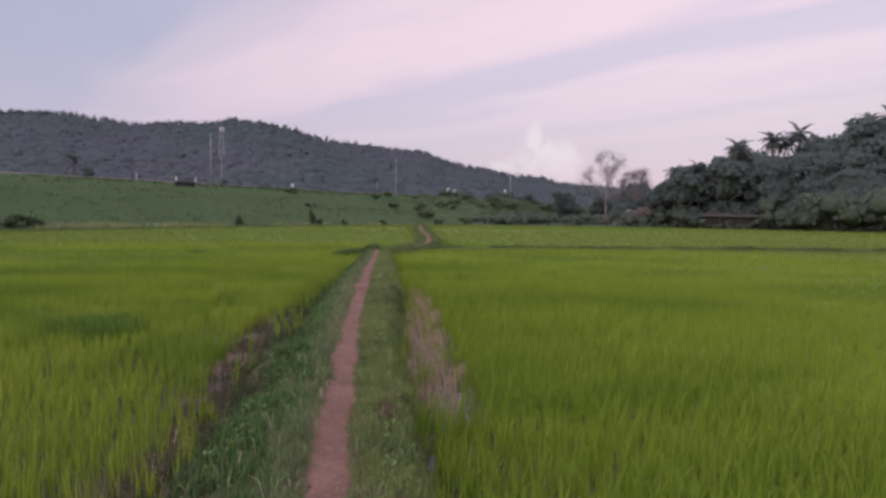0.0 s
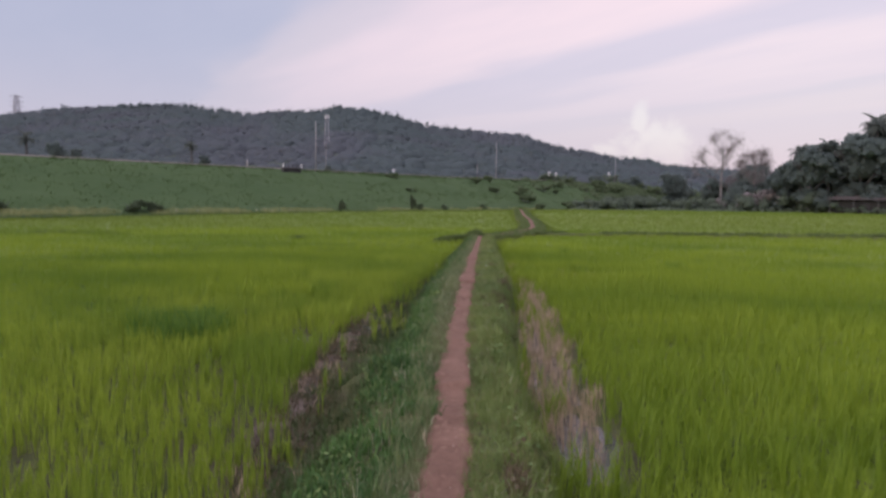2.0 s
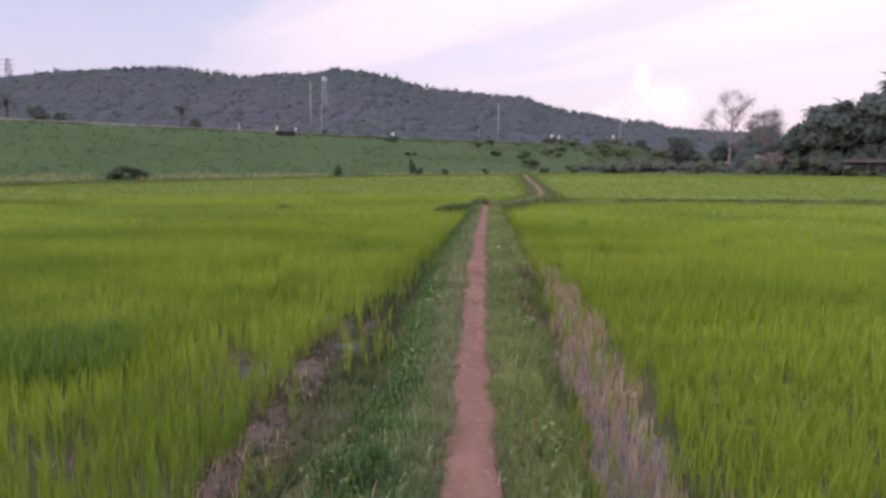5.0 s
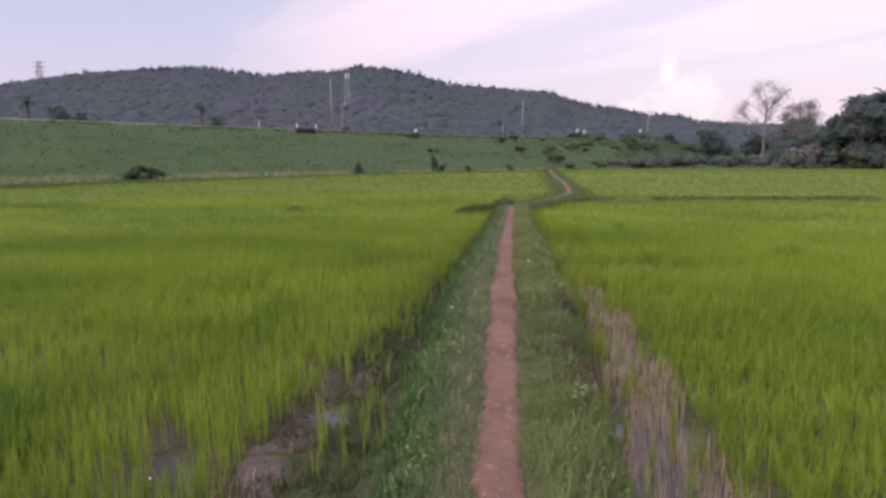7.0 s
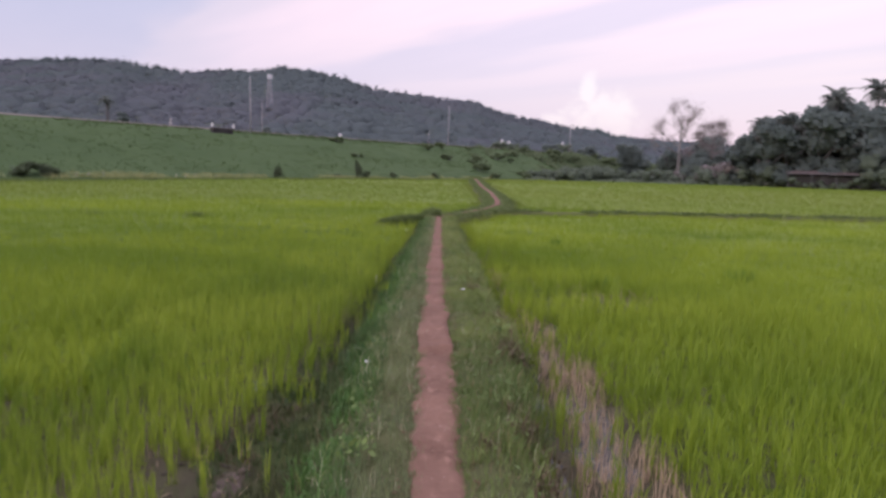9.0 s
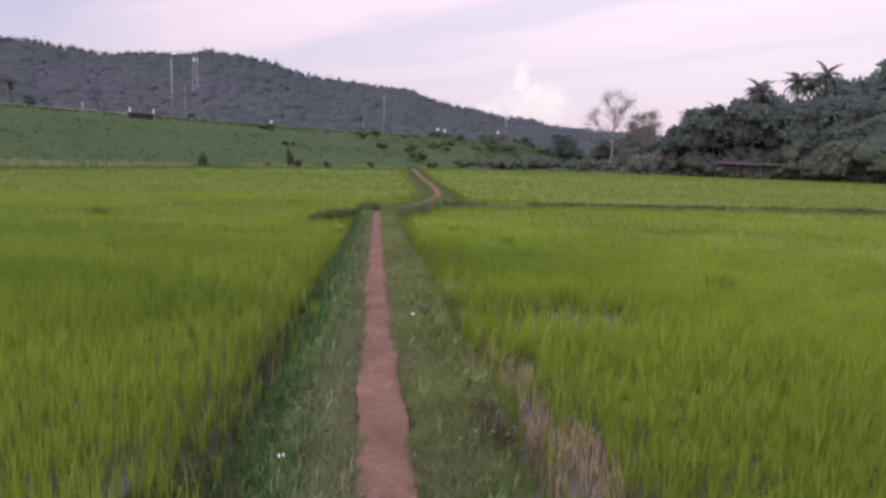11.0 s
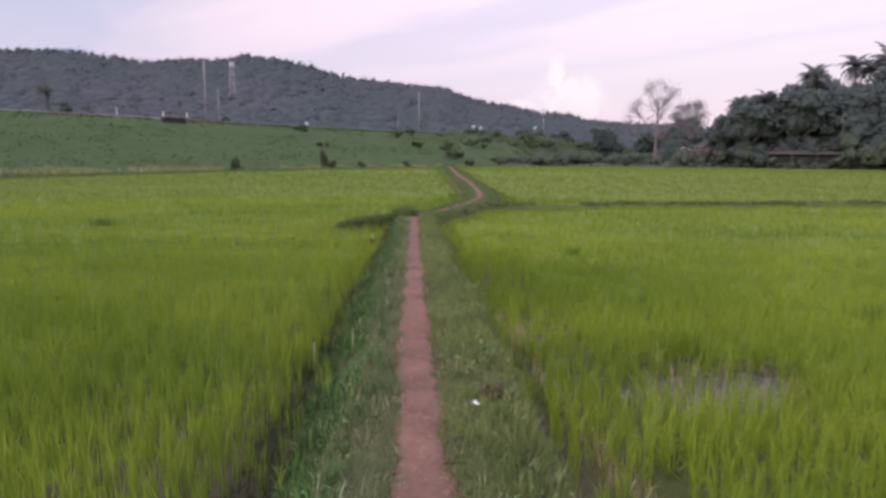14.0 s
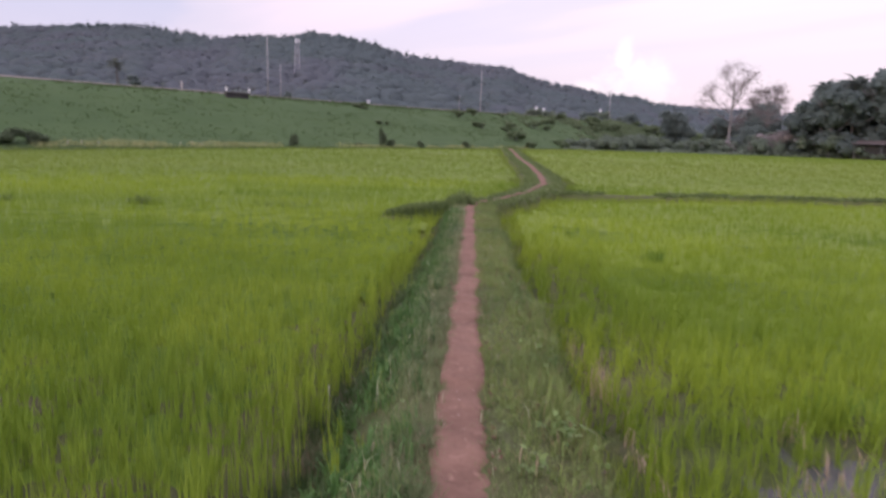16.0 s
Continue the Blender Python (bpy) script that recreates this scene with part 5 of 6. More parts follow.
def broad_tree(seed, h, wide, n_leaf=5400, size=0.52, core=0.72, shell=0.60):
    """A broad-leaved tree: trunk with limbs, crown of several close leafy lobes."""
    gen = random.Random(seed)
    top = new("tree")
    bm, tips = bmesh.new(), []
    branch_tree(bm, Vector((0, 0, -0.4)), Vector((gen.uniform(-0.05, 0.05), 0, 1)), h * 0.34, 0.022 * h + 0.05, 3, tips, gen, 0.5, 0.2)
    part("trunk", from_bm("trunk", bm, bark_mat, True), top)
    lobes = [(0, 0, h * 0.60, wide * 0.36)]
    for i in range(24):
        a, q = gen.uniform(0, 6.28), gen.uniform(0.25, 1)
        lobes.append((math.cos(a) * wide * 0.38 * q, math.sin(a) * wide * 0.38 * q, h * gen.uniform(0.14, 0.88), wide * gen.uniform(0.08, 0.19)))
    lobes.append((gen.uniform(-0.1, 0.1) * wide, gen.uniform(-0.1, 0.1) * wide, h * 0.88, wide * 0.13))
    C, D = lobe_points(n_leaf, lobes, shell)
    part("crown", mesh_np("crown", *joined([leaves(C, size, D * 0.40 + np.array([-0.2, -0.45, 0.22]), 0.35), inner_mass(lobes, core, 1)]), hazed_tree_mat), top)
    return top


def bush(seed, h, wide, n_leaf=620, size=0.20, mat=None, low=0.25, high=0.68):
    gen = random.Random(seed)
    top = new("bush")
    bm = bmesh.new()
    for i in range(7):
        a = gen.uniform(0, 6.28)
        tube(bm, (math.cos(a) * 0.05, math.sin(a) * 0.05, -0.1), (math.cos(a) * wide * 0.28, math.sin(a) * wide * 0.28, h * 0.6), 0.03, 0.012, 5)
    part("woody_base", from_bm("woody_base", bm, bark_mat), top)
    lobes = [(gen.uniform(-0.34, 0.34) * wide, gen.uniform(-0.34, 0.34) * wide, h * gen.uniform(low, high), h * gen.uniform(0.22, 0.36)) for _ in range(9)]
    C, D = lobe_points(n_leaf, lobes, 0.72)
    C[:, 2] = np.maximum(C[:, 2], 0.02)
    part("foliage", mesh_np("foliage", *joined([leaves(C, size, D * 0.7 + np.array([0, 0, 0.3]), 0.35), inner_mass(lobes, 0.74, 1)]), mat or hazed_bush_mat), top)
    return top


def frond_mesh(frond, m=22):
    rib, leaf, T, L = [], [], [], []
    for i in range(m + 1):
        u = i / m
        c = np.array([0.94 * frond * u * (1 - 0.18 * u), 0, frond * (0.36 * u - 0.72 * u * u)])
        rib += [c + (0, 0.04 * (1.05 - u), 0), c - (0, 0.04 * (1.05 - u), 0)]
        if i:
            T += [(2 * i - 2, 2 * i - 1, 2 * i + 1), (2 * i - 2, 2 * i + 1, 2 * i)]
        ln = frond * 0.27 * math.sin(math.pi * min(1, 0.15 + 0.82 * u)) + 0.12
        for s in (-1, 1):
            tip = c + np.array([ln * 0.5, s * ln * 0.75, -ln * (0.40 + 0.2 * ((i * 7) % 5) / 5)])
            leaf += [c - (0.075, 0, 0), c + (0.075, 0, 0), tip]
            k = 2 * (m + 1) + len(leaf) - 3
            L.append((k, k + 1, k + 2))
    return mesh_np("frond", np.array(rib + leaf), np.array(T + L), hazed_palm_mat)


FROND = frond_mesh(3.0)


def palm_tree(seed, h, size=1.0, n=26):
    gen = random.Random(seed)
    top = new("palm_tree")
    bm = bmesh.new()
    bend, prev = gen.uniform(-0.10, 0.10), Vector((0, 0, -0.4))
    for i in range(1, 9):
        q = Vector((bend * h * (i / 8) ** 2, 0, h * i / 8))
        tube(bm, prev, q, 0.21 - 0.009 * i, 0.185 - 0.009 * i, 7)
        prev = q
    part("trunk", from_bm("trunk", bm, bark_mat), top)
    for k in range(n):
        pitch = gen.uniform(-38, 42) if k > 3 else gen.uniform(-75, -50)
        s = size * gen.uniform(0.8, 1.12)
        part("frond", FROND, top, Matrix.Translation(prev) @ Euler((gen.uniform(-0.3, 0.3), radians(pitch), k * 2.4 + gen.uniform(-0.3, 0.3)), "XYZ").to_matrix().to_4x4() @ Matrix.Scale(s, 4))
    return top


def bare_tree(seed, h, bole, depth, n_leaf, label, spread=0.5):
    """A tree that has shed most of its leaves: a straight bole and a rounded open crown of fine branches."""
    gen = random.Random(seed)
    top = tagged(new("bare_tree"), label, "tree")
    bm, tips = bmesh.new(), []
    tube(bm, (0, 0, -0.4), (0.15, 0, bole), 0.020 * h, 0.014 * h, 8)
    tube(bm, (0.15, 0, bole), (0.0, 0.1, h * 0.82), 0.014 * h, 0.004 * h, 6)
    for k in range(9):
        q = k / 8
        a = k * 2.4 + gen.uniform(-0.3, 0.3)
        start = Vector((0.15 * (1 - q), 0.1 * q, bole * 0.92 + (h * 0.80 - bole * 0.92) * q))
        way = Vector((math.cos(a), math.sin(a), 0.35 + 0.8 * q)).normalized()
        branch_tree(bm, start, way, (h - bole) * (0.30 - 0.14 * q), 0.008 * h * (1 - 0.5 * q), depth, tips, gen, spread, 0.14)
    part("trunk", from_bm("trunk", bm, pale_bark_mat), top)
    P = np.array([tips[i % len(tips)][:] for i in range(n_leaf)]) + rng.normal(0, h * 0.036, (n_leaf, 3))
    part("crown", mesh_np("crown", *leaves(P, 0.17), twig_mat), top, label="thin remains of dry brownish leaves")
    return top


def stand(proto, x, y, z, s, turn, label, category, group, flat=1.0):
    ob = copy_thing(proto, pose(x, y, z, 0, 0, turn) @ Matrix.Diagonal((s, s, s * flat, 1)))
    return tagged(ob, label, category, group)


def drop(proto):
    for o in (*proto.children_recursive, proto):
        bpy.data.objects.remove(o)


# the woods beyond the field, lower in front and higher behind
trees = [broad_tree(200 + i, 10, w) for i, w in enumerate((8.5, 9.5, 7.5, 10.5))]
bushes = [bush(230 + i, 2.0, w) for i, w in enumerate((3.4, 2.8, 3.8))]
gen = random.Random(77)
TREE_LABEL, BUSH_LABEL = "dense dark-green broad-leaved tree at the wood's edge", "dark-green bush at the wood's edge"
ROWS = (  # x, y, height
    (45.5, 107, 8.2), (48.6, 105, 10.4), (52.5, 107, 11.2), (55.6, 104, 12.6), (58.8, 107, 13.0), (54.0, 116, 12.0), (62.0, 101, 12.0), (63.5, 109, 12.4),
    (66.5, 97, 12.6), (66.5, 106, 13.4), (70.0, 101, 13.4), (73.0, 105, 15.0), (72.0, 92, 12.4), (76.5, 98, 15.6), (77.5, 87, 14.0), (80.5, 101, 19.2),
    (83.0, 92, 18.2), (85.5, 81, 15.5), (89.0, 88, 18.6), (91.5, 75, 17.2), (86.0, 69, 13.0), (95.5, 66, 15.5), (100.0, 54, 14.0),
    (42.0, 128, 6.6), (37.5, 138, 7.6), (31.5, 150, 7.8), (49.5, 130, 9.0), (26.0, 164, 8.4), (19.5, 172, 8.6), (60.0, 124, 12.6), (69.0, 121, 15.0), (80.0, 115, 18.0), (90.0, 106, 20.0), (43.5, 117, 5.6), (40.5, 112, 4.6))
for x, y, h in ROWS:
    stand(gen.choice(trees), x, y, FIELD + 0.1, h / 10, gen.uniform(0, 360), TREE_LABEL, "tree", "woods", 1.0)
for k in range(64):
    u = k / 63
    x = 13 + u * 75
    y = float(np.interp(x, EDGE_X, EDGE_Y)) + gen.uniform(1.5, 6.5)
    if abs(x - 54.6) < 5.8:
        y += 6.5
    stand(gen.choice(bushes), x + gen.uniform(-0.8, 0.8), y, FIELD + 0.3, gen.uniform(0.75, 1.25) * (1.2 + 1.5 * smooth01(0.25, 0.7, u)), gen.uniform(0, 360), BUSH_LABEL, "bush", "bushes below the woods")
for k in range(30):
    x = 44 + k * 1.75
    y = float(np.interp(x, EDGE_X, EDGE_Y)) + gen.uniform(9, 14)
    stand(gen.choice(bushes), x, y, FIELD + 0.2, gen.uniform(1.9, 2.6), gen.uniform(0, 360), "tall dense shrub in the shade of the woods", "bush", "bushes below the woods")
for x, y, h, size in ((51.4, 105, 10.6, 0.85), (47.3, 105, 9.8, 0.7), (57.8, 105, 13.8, 1.05), (59.2, 106, 13.4, 1.0), (64.2, 105, 15.4, 1.1), (65.8, 106, 15.0, 1.0), (69.0, 105, 16.7, 1.0), (80.0, 105, 19.0, 1.15), (83.4, 104, 19.6, 1.2)):
    p = palm_tree(int(x * 10), h, size)
    p.matrix_basis = pose(x, y, FIELD, 0, 0, gen.uniform(0, 360))
    tagged(p, "tall coconut palm rising above the woods", "palm", "palms")


def front_height(x):
    return np.interp(x, [42, 46, 56, 66, 80, 95, 102], [2.2, 4.6, 7.6, 9.4, 11.5, 10.5, 9.0]) * (0.85 + 0.22 * waves(x, x * 0.3, 153, 0.55))


def front_place(x, u):
    y = np.interp(x, EDGE_X, EDGE_Y) + 2.6 + 6.0 * u + 1.3 * waves(x, u * 9, 154, 0.7) + np.where(np.abs(x - 54.2) < 5.5, 3.5, 0)
    return y, floor_z(y) + front_height(x) * u


def leaf_wall():
    """The closed foliage of the wood's front between the single crowns: one uneven mass with leaves on it."""
    n = 26000
    x, u = rng.uniform(42, 102, n), rng.uniform(0, 1, n)
    y, z = front_place(x, u)
    a = leaves(np.c_[x, y - 0.1 + rng.uniform(-0.25, 0.1, n), z], 0.42, np.tile((-0.3, -0.7, 0.45), (n, 1)), 0.25)
    X, U = np.meshgrid(np.arange(41.5, 102.5, 0.5), np.linspace(-0.05, 1.0, 22))
    Y, Z = front_place(X, U)
    V = np.stack([X, Y + rng.uniform(-0.3, 0.3, X.shape), Z + rng.uniform(-0.15, 0.15, X.shape)], -1).reshape(-1, 3)
    i = np.arange(X.size).reshape(X.shape)
    Q = np.stack([i[:-1, :-1], i[:-1, 1:], i[1:, 1:], i[1:, :-1]], -1).reshape(-1, 4)
    return mesh_np("leaf_wall", *joined([a, (V, np.vstack([Q[:, :3], Q[:, [0, 2, 3]]]))]), hazed_tree_mat)


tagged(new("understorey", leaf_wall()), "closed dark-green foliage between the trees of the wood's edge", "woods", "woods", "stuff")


def undergrowth():
    """Close low thicket that fills the wood's edge to the ground."""
    n = 15000
    x = rng.uniform(12, 100, n)
    back = np.where(np.abs(x - 54.6) < 5.6, rng.uniform(5, 9, n), rng.uniform(0.3, 9, n))
    y = np.interp(x, EDGE_X, EDGE_Y) + back
    hmax = (0.7 + 1.1 * smooth01(30, 50, x)) * (0.45 + 0.55 * smooth01(0, 4, back)) * (1 + 0.4 * waves(x, y, 151, 0.5))
    C = np.c_[x, y, floor_z(y) + hmax * rng.uniform(0, 1, n)]
    return mesh_np("undergrowth", *leaves(C, 0.62, np.tile((0, -0.3, 0.9), (n, 1)), 0.5), hazed_bush_mat)


tagged(new("undergrowth", undergrowth()), "low thicket of shrubs at the foot of the woods", "bushes", "bushes below the woods", "stuff")
b = bare_tree(5, 14.6, 6.0, 3, 4200, "nearly bare brown tree with a round open crown")
b.matrix_basis = pose(39.2, 116, FIELD, 0, 0, 215) @ Matrix.Scale(0.93, 4)
b = bare_tree(9, 10.8, 4.2, 3, 5200, "smaller nearly bare tree beside a larger one", 0.6)
b.matrix_basis = pose(45.2, 117, FIELD, 0, 0, 120)
bm = bmesh.new()
tube(bm, (0, 0, -0.4), (0.1, 0, 2.6), 0.26, 0.20, 8)
tube(bm, (0.1, 0, 2.6), (-0.15, 0, 5.6), 0.20, 0.15, 8)
dry_shrub = bush(275, 2.0, 3.2, 900, 0.18, twig_mat)
for x, y, k in ((41.5, 109.5, 1.9), (44.5, 108.5, 2.3), (47.8, 107.0, 1.9), (37.0, 110.5, 1.3), (33.0, 111.0, 1.1)):
    stand(dry_shrub, x, y, FIELD + 0.2, k, x * 70, "brownish half-bare shrub at the wood's edge", "bush", "bushes below the woods")
drop(dry_shrub)
snag = tagged(new("dead_trunk", from_bm("dead_trunk", bm, pale_bark_mat, True)), "pale bare tree trunk at the wood's edge", "tree")
snag.matrix_basis = pose(48.0, 104.0, FIELD + 0.3)


def shed():
    """A low farm shed under the trees."""
    top = tagged(new("field_shed"), "low farm shed with a rusted sheet roof under the trees", "shed")
    top.matrix_basis = pose(54.2, 100.0, FIELD + 0.2, 0, 0, -26)
    bm = bmesh.new()
    box(bm, -4.2, -1.7, 0, 4.2, 1.7, 2.1, 0.02)
    front = part("wall", from_bm("wall", bm, wall_mat), top)
    bm = bmesh.new()
    for i in range(30):
        x0 = -4.8 + i * 0.32
        vs = [bm.verts.new(v) for v in ((x0, -2.3, 2.30), (x0 + 0.16, -2.3, 2.36), (x0 + 0.32, -2.3, 2.30), (x0, 2.3, 2.95), (x0 + 0.16, 2.3, 3.01), (x0 + 0.32, 2.3, 2.95))]
        bm.faces.new((vs[0], vs[1], vs[4], vs[3]))
        bm.faces.new((vs[1], vs[2], vs[5], vs[4]))
    bmesh.ops.remove_doubles(bm, verts=bm.verts, dist=0.001)
    bmesh.ops.solidify(bm, geom=bm.faces[:], thickness=0.02)
    part("roof", from_bm("roof", bm, roof_mat), top)
    for x in (-4.4, -1.5, 1.5, 4.4):
        bm = bmesh.new()
        box(bm, x - 0.07, -2.15, 0, x + 0.07, -2.01, 2.32, 0.01)
        part("post", from_bm("post", bm, bark_mat), top)
    bm = bmesh.new()
    box(bm, -0.5, -1.73, 0, 0.5, -1.68, 1.9, 0.01)
    part("door", from_bm("door", bm, dark_conc_mat), front)


shed()
shield = bush(270, 1.0, 2.2, 420, 0.16)
for x, y, k in ((50.6, 100.6, 2.2), (52.4, 99.2, 1.7), (53.6, 98.5, 1.4), (54.8, 97.8, 1.5), (56.2, 97.2, 1.8), (57.6, 96.5, 2.3)):
    stand(shield, x, y, FIELD + 0.2, k, x * 50, "dark-green shrub growing against the farm shed", "bush", "bushes below the woods")
drop(shield)

# bushes along the foot of the embankment and on its slope
foot_bush = bush(245, 2.0, 3.0, 1100, 0.22, foot_mat, 0.08, 0.55)
for x, y, h, w, turn in ((-28.2, 50.4, 1.05, 1.2, 10), (-27.2, 51.7, 0.9, 1.0, 80), (-15.4, 66.9, 1.15, 0.72, 30), (-9.0, 74.9, 2.0, 0.58, 60), (-8.4, 75.6, 0.9, 0.7, 5),
                         (-5.6, 79.3, 0.85, 0.5, 99), (-0.9, 85.2, 0.9, 0.6, 140), (-11.2, 73.4, 0.5, 0.8, 0), (-34.5, 44.5, 1.2, 1.3, 200)):
    sx = w * 2.0 / 3.4
    ob = copy_thing(foot_bush, pose(x, y, 0.12, 0, 0, turn) @ Matrix.Diagonal((sx, sx, h / 1.7, 1)))
    tagged(ob, "dark bush at the foot of the embankment", "bush", "bushes on the embankment")
slope_bushes = [bush(250 + i, 2.0, w, 520, 0.20, scrub_mat) for i, w in enumerate((3.6, 3.0, 4.2))]
for s, w, h in ((45.2, 14.0, 1.3), (44.4, 8.5, 0.8), (70, 9, 1.4), (66, 5, 0.7), (84, 12, 1.5), (95, 10, 1.6), (101, 5, 1.3),
                (104, 11, 2.2), (110, 7, 2.0), (116, 4, 2.1), (119, 10, 2.6), (125, 7, 2.4), (131, 3, 2.3), (135, 9, 2.9), (142, 5, 2.8), (150, 8, 3.0), (74, 14.5, 0.9)):
    x, y = bank_point(s + gen.uniform(-1, 1), w)
    stand(gen.choice(slope_bushes), float(x), float(y), float(bank_z(s, w)) - 0.1, h / 1.9, gen.uniform(0, 360), "dark-green shrub growing on the embankment slope", "bush", "bushes on the embankment", 0.75)
small = [bush(260 + i, 1.0, w, 300, 0.15, scrub_mat) for i, w in enumerate((1.7, 2.4, 2.0))]
for k in range(38):
    s = gen.uniform(58, 152)
    w = gen.uniform(1.0, 15.5)
    x, y = bank_point(s, w)
    stand(small[k % 3], float(x), float(y), float(bank_z(s, w)) - 0.08, gen.uniform(0.7, 1.5) * (1 + 0.5 * smooth01(80, 140, s)), gen.uniform(0, 360), "low dark-green scrub on the embankment slope", "bush", "bushes on the embankment")
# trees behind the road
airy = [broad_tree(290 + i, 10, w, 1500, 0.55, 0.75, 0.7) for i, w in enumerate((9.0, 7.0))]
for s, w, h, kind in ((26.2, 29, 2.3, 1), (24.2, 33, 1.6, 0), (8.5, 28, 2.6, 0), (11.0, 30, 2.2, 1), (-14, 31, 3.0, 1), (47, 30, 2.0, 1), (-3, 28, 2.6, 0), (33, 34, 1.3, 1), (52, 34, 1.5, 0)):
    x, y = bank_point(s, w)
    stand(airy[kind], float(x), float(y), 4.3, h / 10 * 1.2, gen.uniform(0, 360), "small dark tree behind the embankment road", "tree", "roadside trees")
for s, w, h in ((24.0, 28, 3.4), (6.0, 29, 3.0)):
    x, y = bank_point(s, w)
    p = palm_tree(int(s * 7), h, 0.42, 22)
    p.matrix_basis = pose(float(x), float(y), 4.5, 0, 0, gen.uniform(0, 360))
    tagged(p, "small dark palm behind the embankment road", "palm", "roadside trees")
for p in trees + bushes + slope_bushes + small + airy + [foot_bush]:
    drop(p)


def house(x, y, z, w, h, label):
    top = tagged(new("house"), label, "house", "far houses")
    top.matrix_basis = pose(x, y, z, 0, 0, gen.uniform(-25, 25))
    bm = bmesh.new()
    box(bm, -w / 2, -w / 3, -1.6, w / 2, w / 3, h, 0.05)
    front = part("wall", from_bm("wall", bm, white_mat), top)
    bm = bmesh.new()
    a = [bm.verts.new(v) for v in ((-w * 0.6, -w * 0.45, h), (w * 0.6, -w * 0.45, h), (w * 0.6, w * 0.45, h), (-w * 0.6, w * 0.45, h), (-w * 0.6, 0, h + w * 0.3), (w * 0.6, 0, h + w * 0.3))]
    for f in ((0, 1, 5, 4), (2, 3, 4, 5), (0, 4, 3), (1, 2, 5), (0, 3, 2, 1)):
        bm.faces.new([a[i] for i in f])
    part("roof", from_bm("roof", bm, steel_mat), top)
    bm = bmesh.new()
    box(bm, -w * 0.15, -w / 3 - 0.03, h * 0.35, w * 0.15, -w / 3 + 0.01, h * 0.7)
    part("window", from_bm("window", bm, dark_conc_mat), front)


house(-29.3, 188, 9.75, 0.72, 0.35, "small white house just behind the road")
house(15.7, 188, 9.5, 0.72, 0.24, "small white house at the hill's foot")
house(17.6, 188, 9.2, 0.59, 0.28, "small white house at the hill's foot")
house(32.5, 188, 9.4, 0.52, 0.24, "small white house at the hill's foot")

screen = bush(280, 1.0, 2.4, 260, 0.17)
for x, z in ((-29.3, 9.0), (15.7, 9.5), (17.6, 9.2), (32.5, 9.4)):
    for k in (-0.7, 0.5):
        stand(screen, x + k, 186.4, z - 2.6, 2.6, gen.uniform(0, 360), "dense shrub in front of a far house", "bush", "shrubs round the far houses")
drop(screen)

# ---------------------------------------------------------------- the wooded hill
RIDGE_X = np.array([-900, -600, -420, -354, -328, -291, -250, -208, -188, -162, -137, -115, -106, -86, -65, -43, -15, 20, 31, 56, 77, 98, 109, 130, 190, 300, 500])
RIDGE_Z = np.array([20, 38, 49, 52.5, 55.3, 58.6, 60.6, 61.4, 58, 55.3, 57.2, 57, 60.5, 58.5, 54, 47.6, 44.2, 41.4, 36.4, 32, 27.4, 26.4, 23.3, 21.4, 19, 16, 12]) - 1.6


def hill_z(x, y):
    """Rises from behind the road to a ridge about 420 m off and falls away behind."""
    side = np.interp(x * 420 / np.maximum(y, 120), RIDGE_X, RIDGE_Z)
    near = np.clip((y - 170) / 250, 0, 1)
    prof = np.where(y <= 420, 0.10 + 0.90 * near ** 0.9, 1 - ((y - 420) / 260) ** 2 * 0.9)
    return side * np.clip(prof, -0.2, 1) * np.clip(y / 420, 0.45, 1) ** 0.15 + 1.6 * waves(x, y, 121, 0.035) * near * smooth01(420, 380, y) - 6 * smooth01(180, 130, y)


def build_hill():
    xs, ys = np.arange(-900, 520, 9.0), np.arange(130, 700, 9.0)
    m = earthy("wood_floor", (0.060, 0.075, 0.060), (0.085, 0.100, 0.080), scale=0.05, grain=0.6, relief=0.5)
    return sheet(xs, ys, hill_z, "hill", m)


tagged(new("hill", build_hill()), "long wooded hill behind the embankment", "hill", kind="structure")


def crown_heads(x, y, z, h, w, seg=5, rings=3):
    """One rounded uneven tree head at each place: height h over z, width w, open below."""
    n = len(x)
    el = np.linspace(-0.25, 0.5 * np.pi, rings + 1)[:-1]
    az = np.linspace(0, 2 * np.pi, seg, endpoint=False)
    E, A = np.meshgrid(el, az, indexing="ij")
    U = np.r_[np.stack([np.cos(E) * np.cos(A), np.cos(E) * np.sin(A), np.sin(E)], -1).reshape(-1, 3), [[0, 0, 1]]]
    R = 1 + rng.uniform(-0.20, 0.20, (n, len(U)))
    S = np.stack([w / 2, w / 2, h], -1)
    V = U[None] * R[:, :, None] * S[:, None, :] + np.stack([x, y, z], -1)[:, None, :]
    T = []
    for r in range(rings - 1):
        for k in range(seg):
            a, b = r * seg + k, r * seg + (k + 1) % seg
            T += [(a, b, b + seg), (a, b + seg, a + seg)]
    T += [((rings - 1) * seg + k, (rings - 1) * seg + (k + 1) % seg, rings * seg) for k in range(seg)]
    return V.reshape(-1, 3), (np.arange(n)[:, None, None] * len(U) + np.array(T)[None]).reshape(-1, 3)


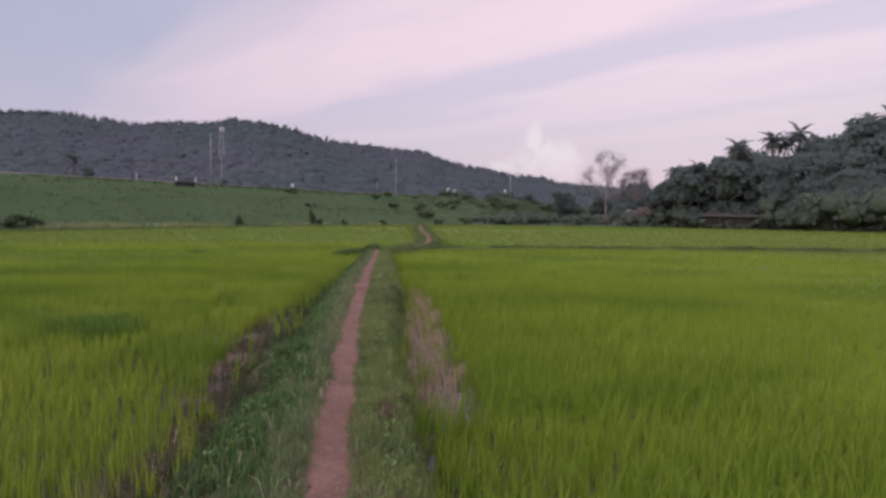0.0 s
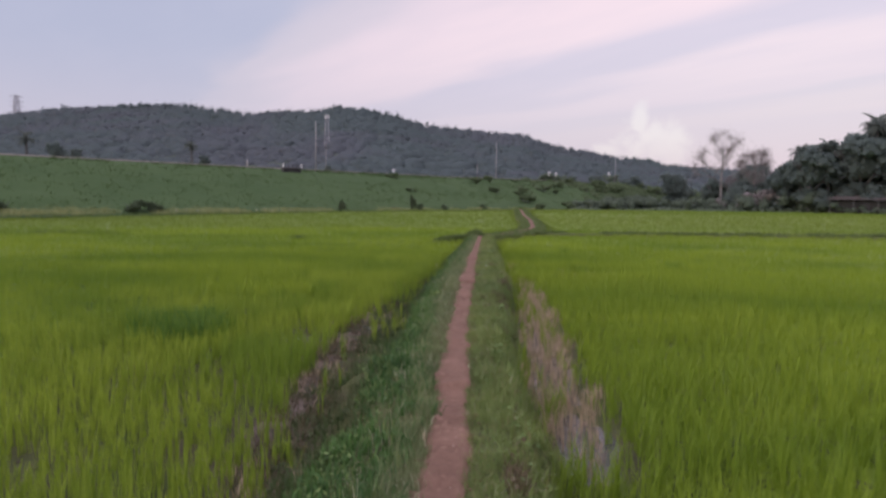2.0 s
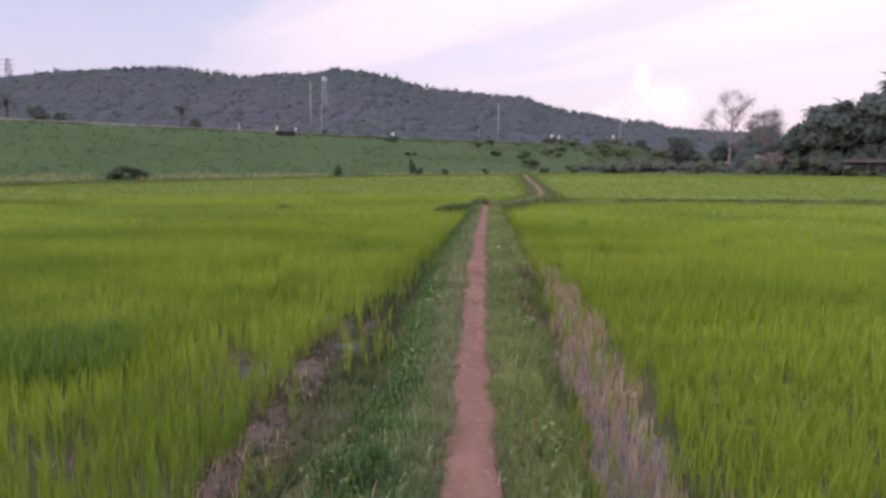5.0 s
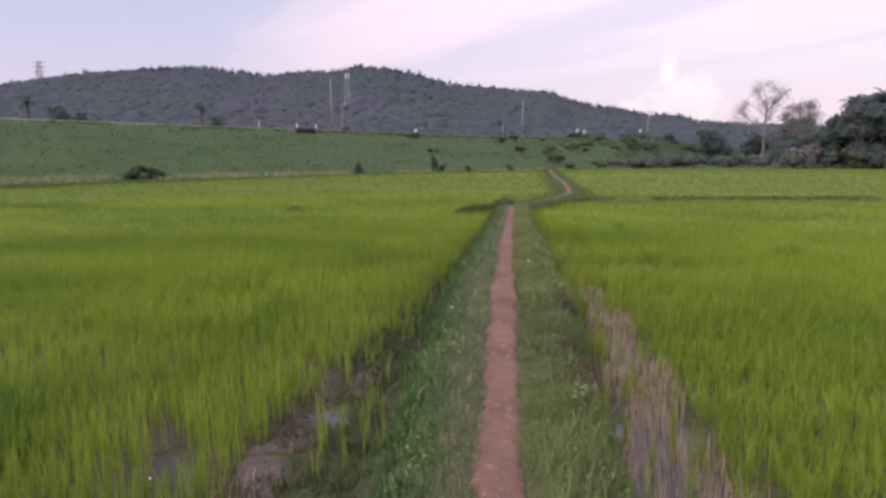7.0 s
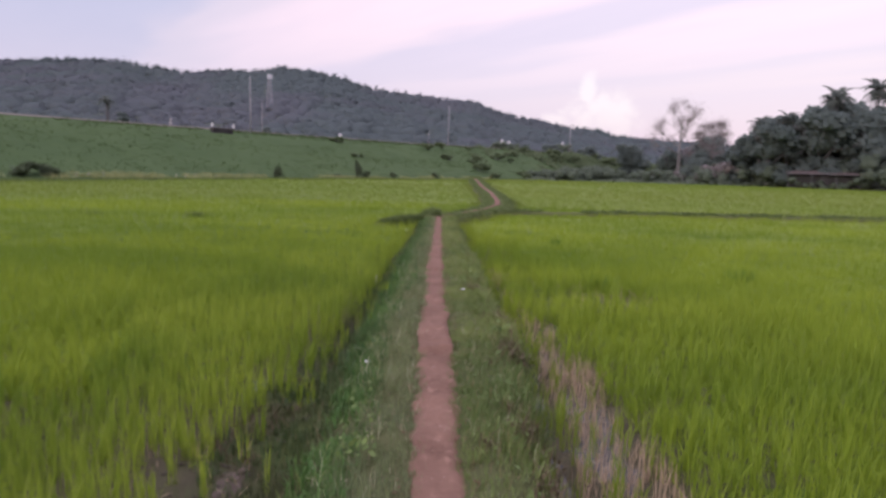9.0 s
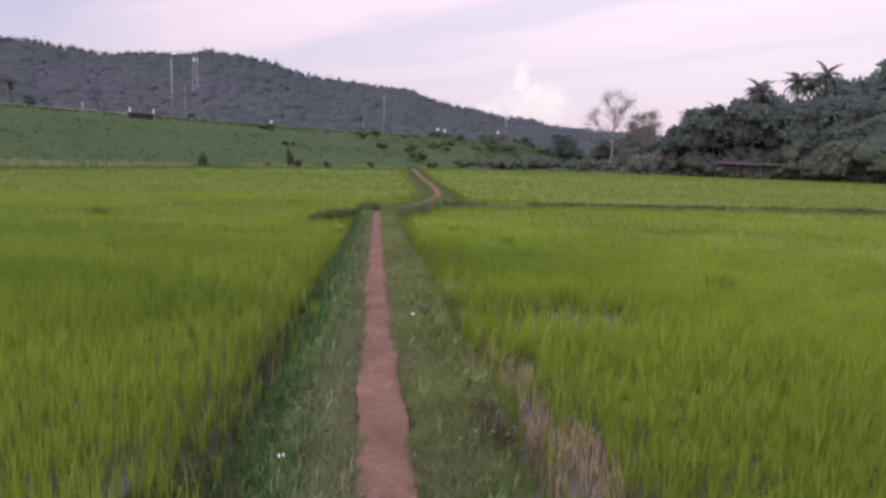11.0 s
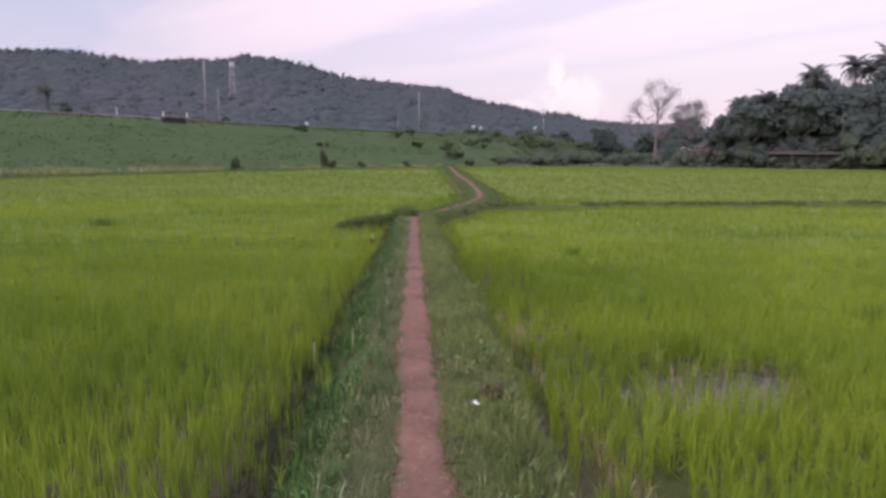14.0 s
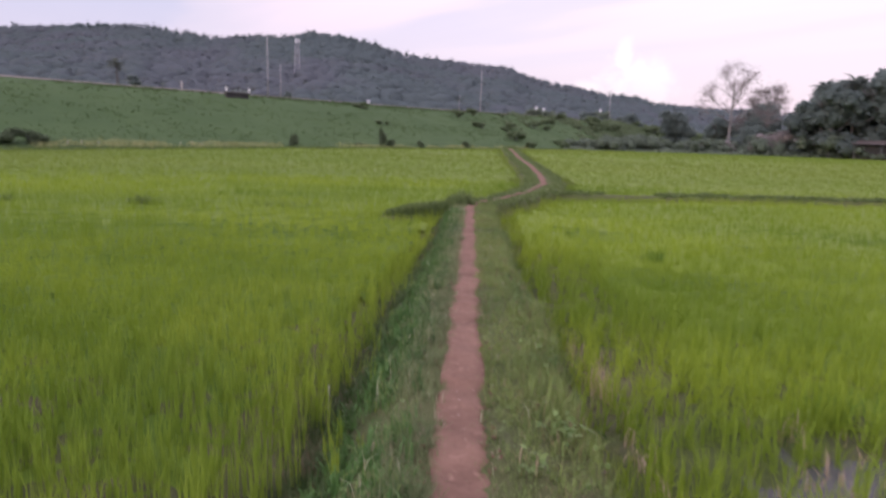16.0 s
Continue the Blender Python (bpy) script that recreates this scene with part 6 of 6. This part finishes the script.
def hill_woods():
    """The close crowns of the hill's trees, and single trees against the sky on the ridge."""
    x, y = scatter(-470, 235, 150, 427, 3.7)
    k = (np.abs(x) < 0.98 * y + 40) & (rng.uniform(0, 1, len(x)) < 0.94)
    x, y = x[k], y[k]
    big = rng.uniform(0.45, 1.2, len(x)) * (1 + 0.25 * waves(x, y, 122, 0.05))
    near_sky = smooth01(360, 410, y)
    a = crown_heads(x, y, hill_z(x, y) - 0.5 + 0.5 * near_sky, big * (2.3 + 0.9 * near_sky), big * (6.8 - 1.2 * near_sky))
    m = 900
    x = rng.uniform(-400, 190, m)
    y = 420 + rng.uniform(-8, 2, m)
    x = x * y / 420
    h = rng.uniform(1.5, 3.0, m) * np.where(rng.uniform(0, 1, m) < 0.12, 1.4, 1.0)
    q = 24
    E = rng.normal(size=(m, q, 3)) * np.array([0.6, 0.6, 0.9]) * (h * 0.32)[:, None, None]
    C2 = np.stack([x, y, hill_z(x, y) + 2.1 + h * 0.30], -1)[:, None, :] + E
    b = leaves(C2.reshape(-1, 3), np.repeat(h * 0.36, q), np.tile((0, -0.55, 0.75), (m * q, 1)), 0.35)
    n = 9000
    x, y = rng.uniform(-460, 230, n), 155 + 268 * rng.uniform(0, 1, n) ** 0.8
    k = np.abs(x) < 0.98 * y + 40
    x, y = x[k], y[k]
    c = leaves(np.c_[x, y, hill_z(x, y) + rng.uniform(0.6, 3.0, len(x))], rng.uniform(0.9, 2.2, len(x)), np.tile((0, -0.6, 0.75), (len(x), 1)), 0.45)
    return mesh_np("hill_woods", *joined([a, b, c]), hazed_hill_mat)


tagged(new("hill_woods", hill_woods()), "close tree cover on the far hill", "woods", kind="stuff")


def ridge_palms():
    """Small palm shapes along the low end of the ridge."""
    sets = []
    for k in range(46):
        x = rng.uniform(20, 190)
        y, h = 418.0, rng.uniform(2.0, 4.6)
        z = float(hill_z(x, y))
        trunk = np.array([(x - 0.15, y, z), (x + 0.15, y, z), (x + 0.12, y, z + h), (x - 0.12, y, z + h)])
        sets.append((trunk, np.array([(0, 1, 2), (0, 2, 3)])))
        V, T = [], []
        for j in range(9):
            a, u = j * 0.7 + k, rng.uniform(-0.9, 0.7)
            d = np.array([math.cos(a), math.sin(a), u]) * 1.25
            o = np.array([x, y, z + h])
            V += [o, o + d * 0.55 + (0, 0, 0.35), o + d * np.array([1, 1, 0.35]) - (0, 0, 0.35), o + d * 0.5 - (0, 0, 0.25)]
            T += [(4 * j, 4 * j + 1, 4 * j + 2), (4 * j, 4 * j + 2, 4 * j + 3)]
        sets.append((np.array(V), np.array(T)))
    return mesh_np("ridge_palms", *joined(sets), hazed_hill_mat)


tagged(new("ridge_palms", ridge_palms()), "palms standing on the hill's low ridge", "palms", kind="stuff")
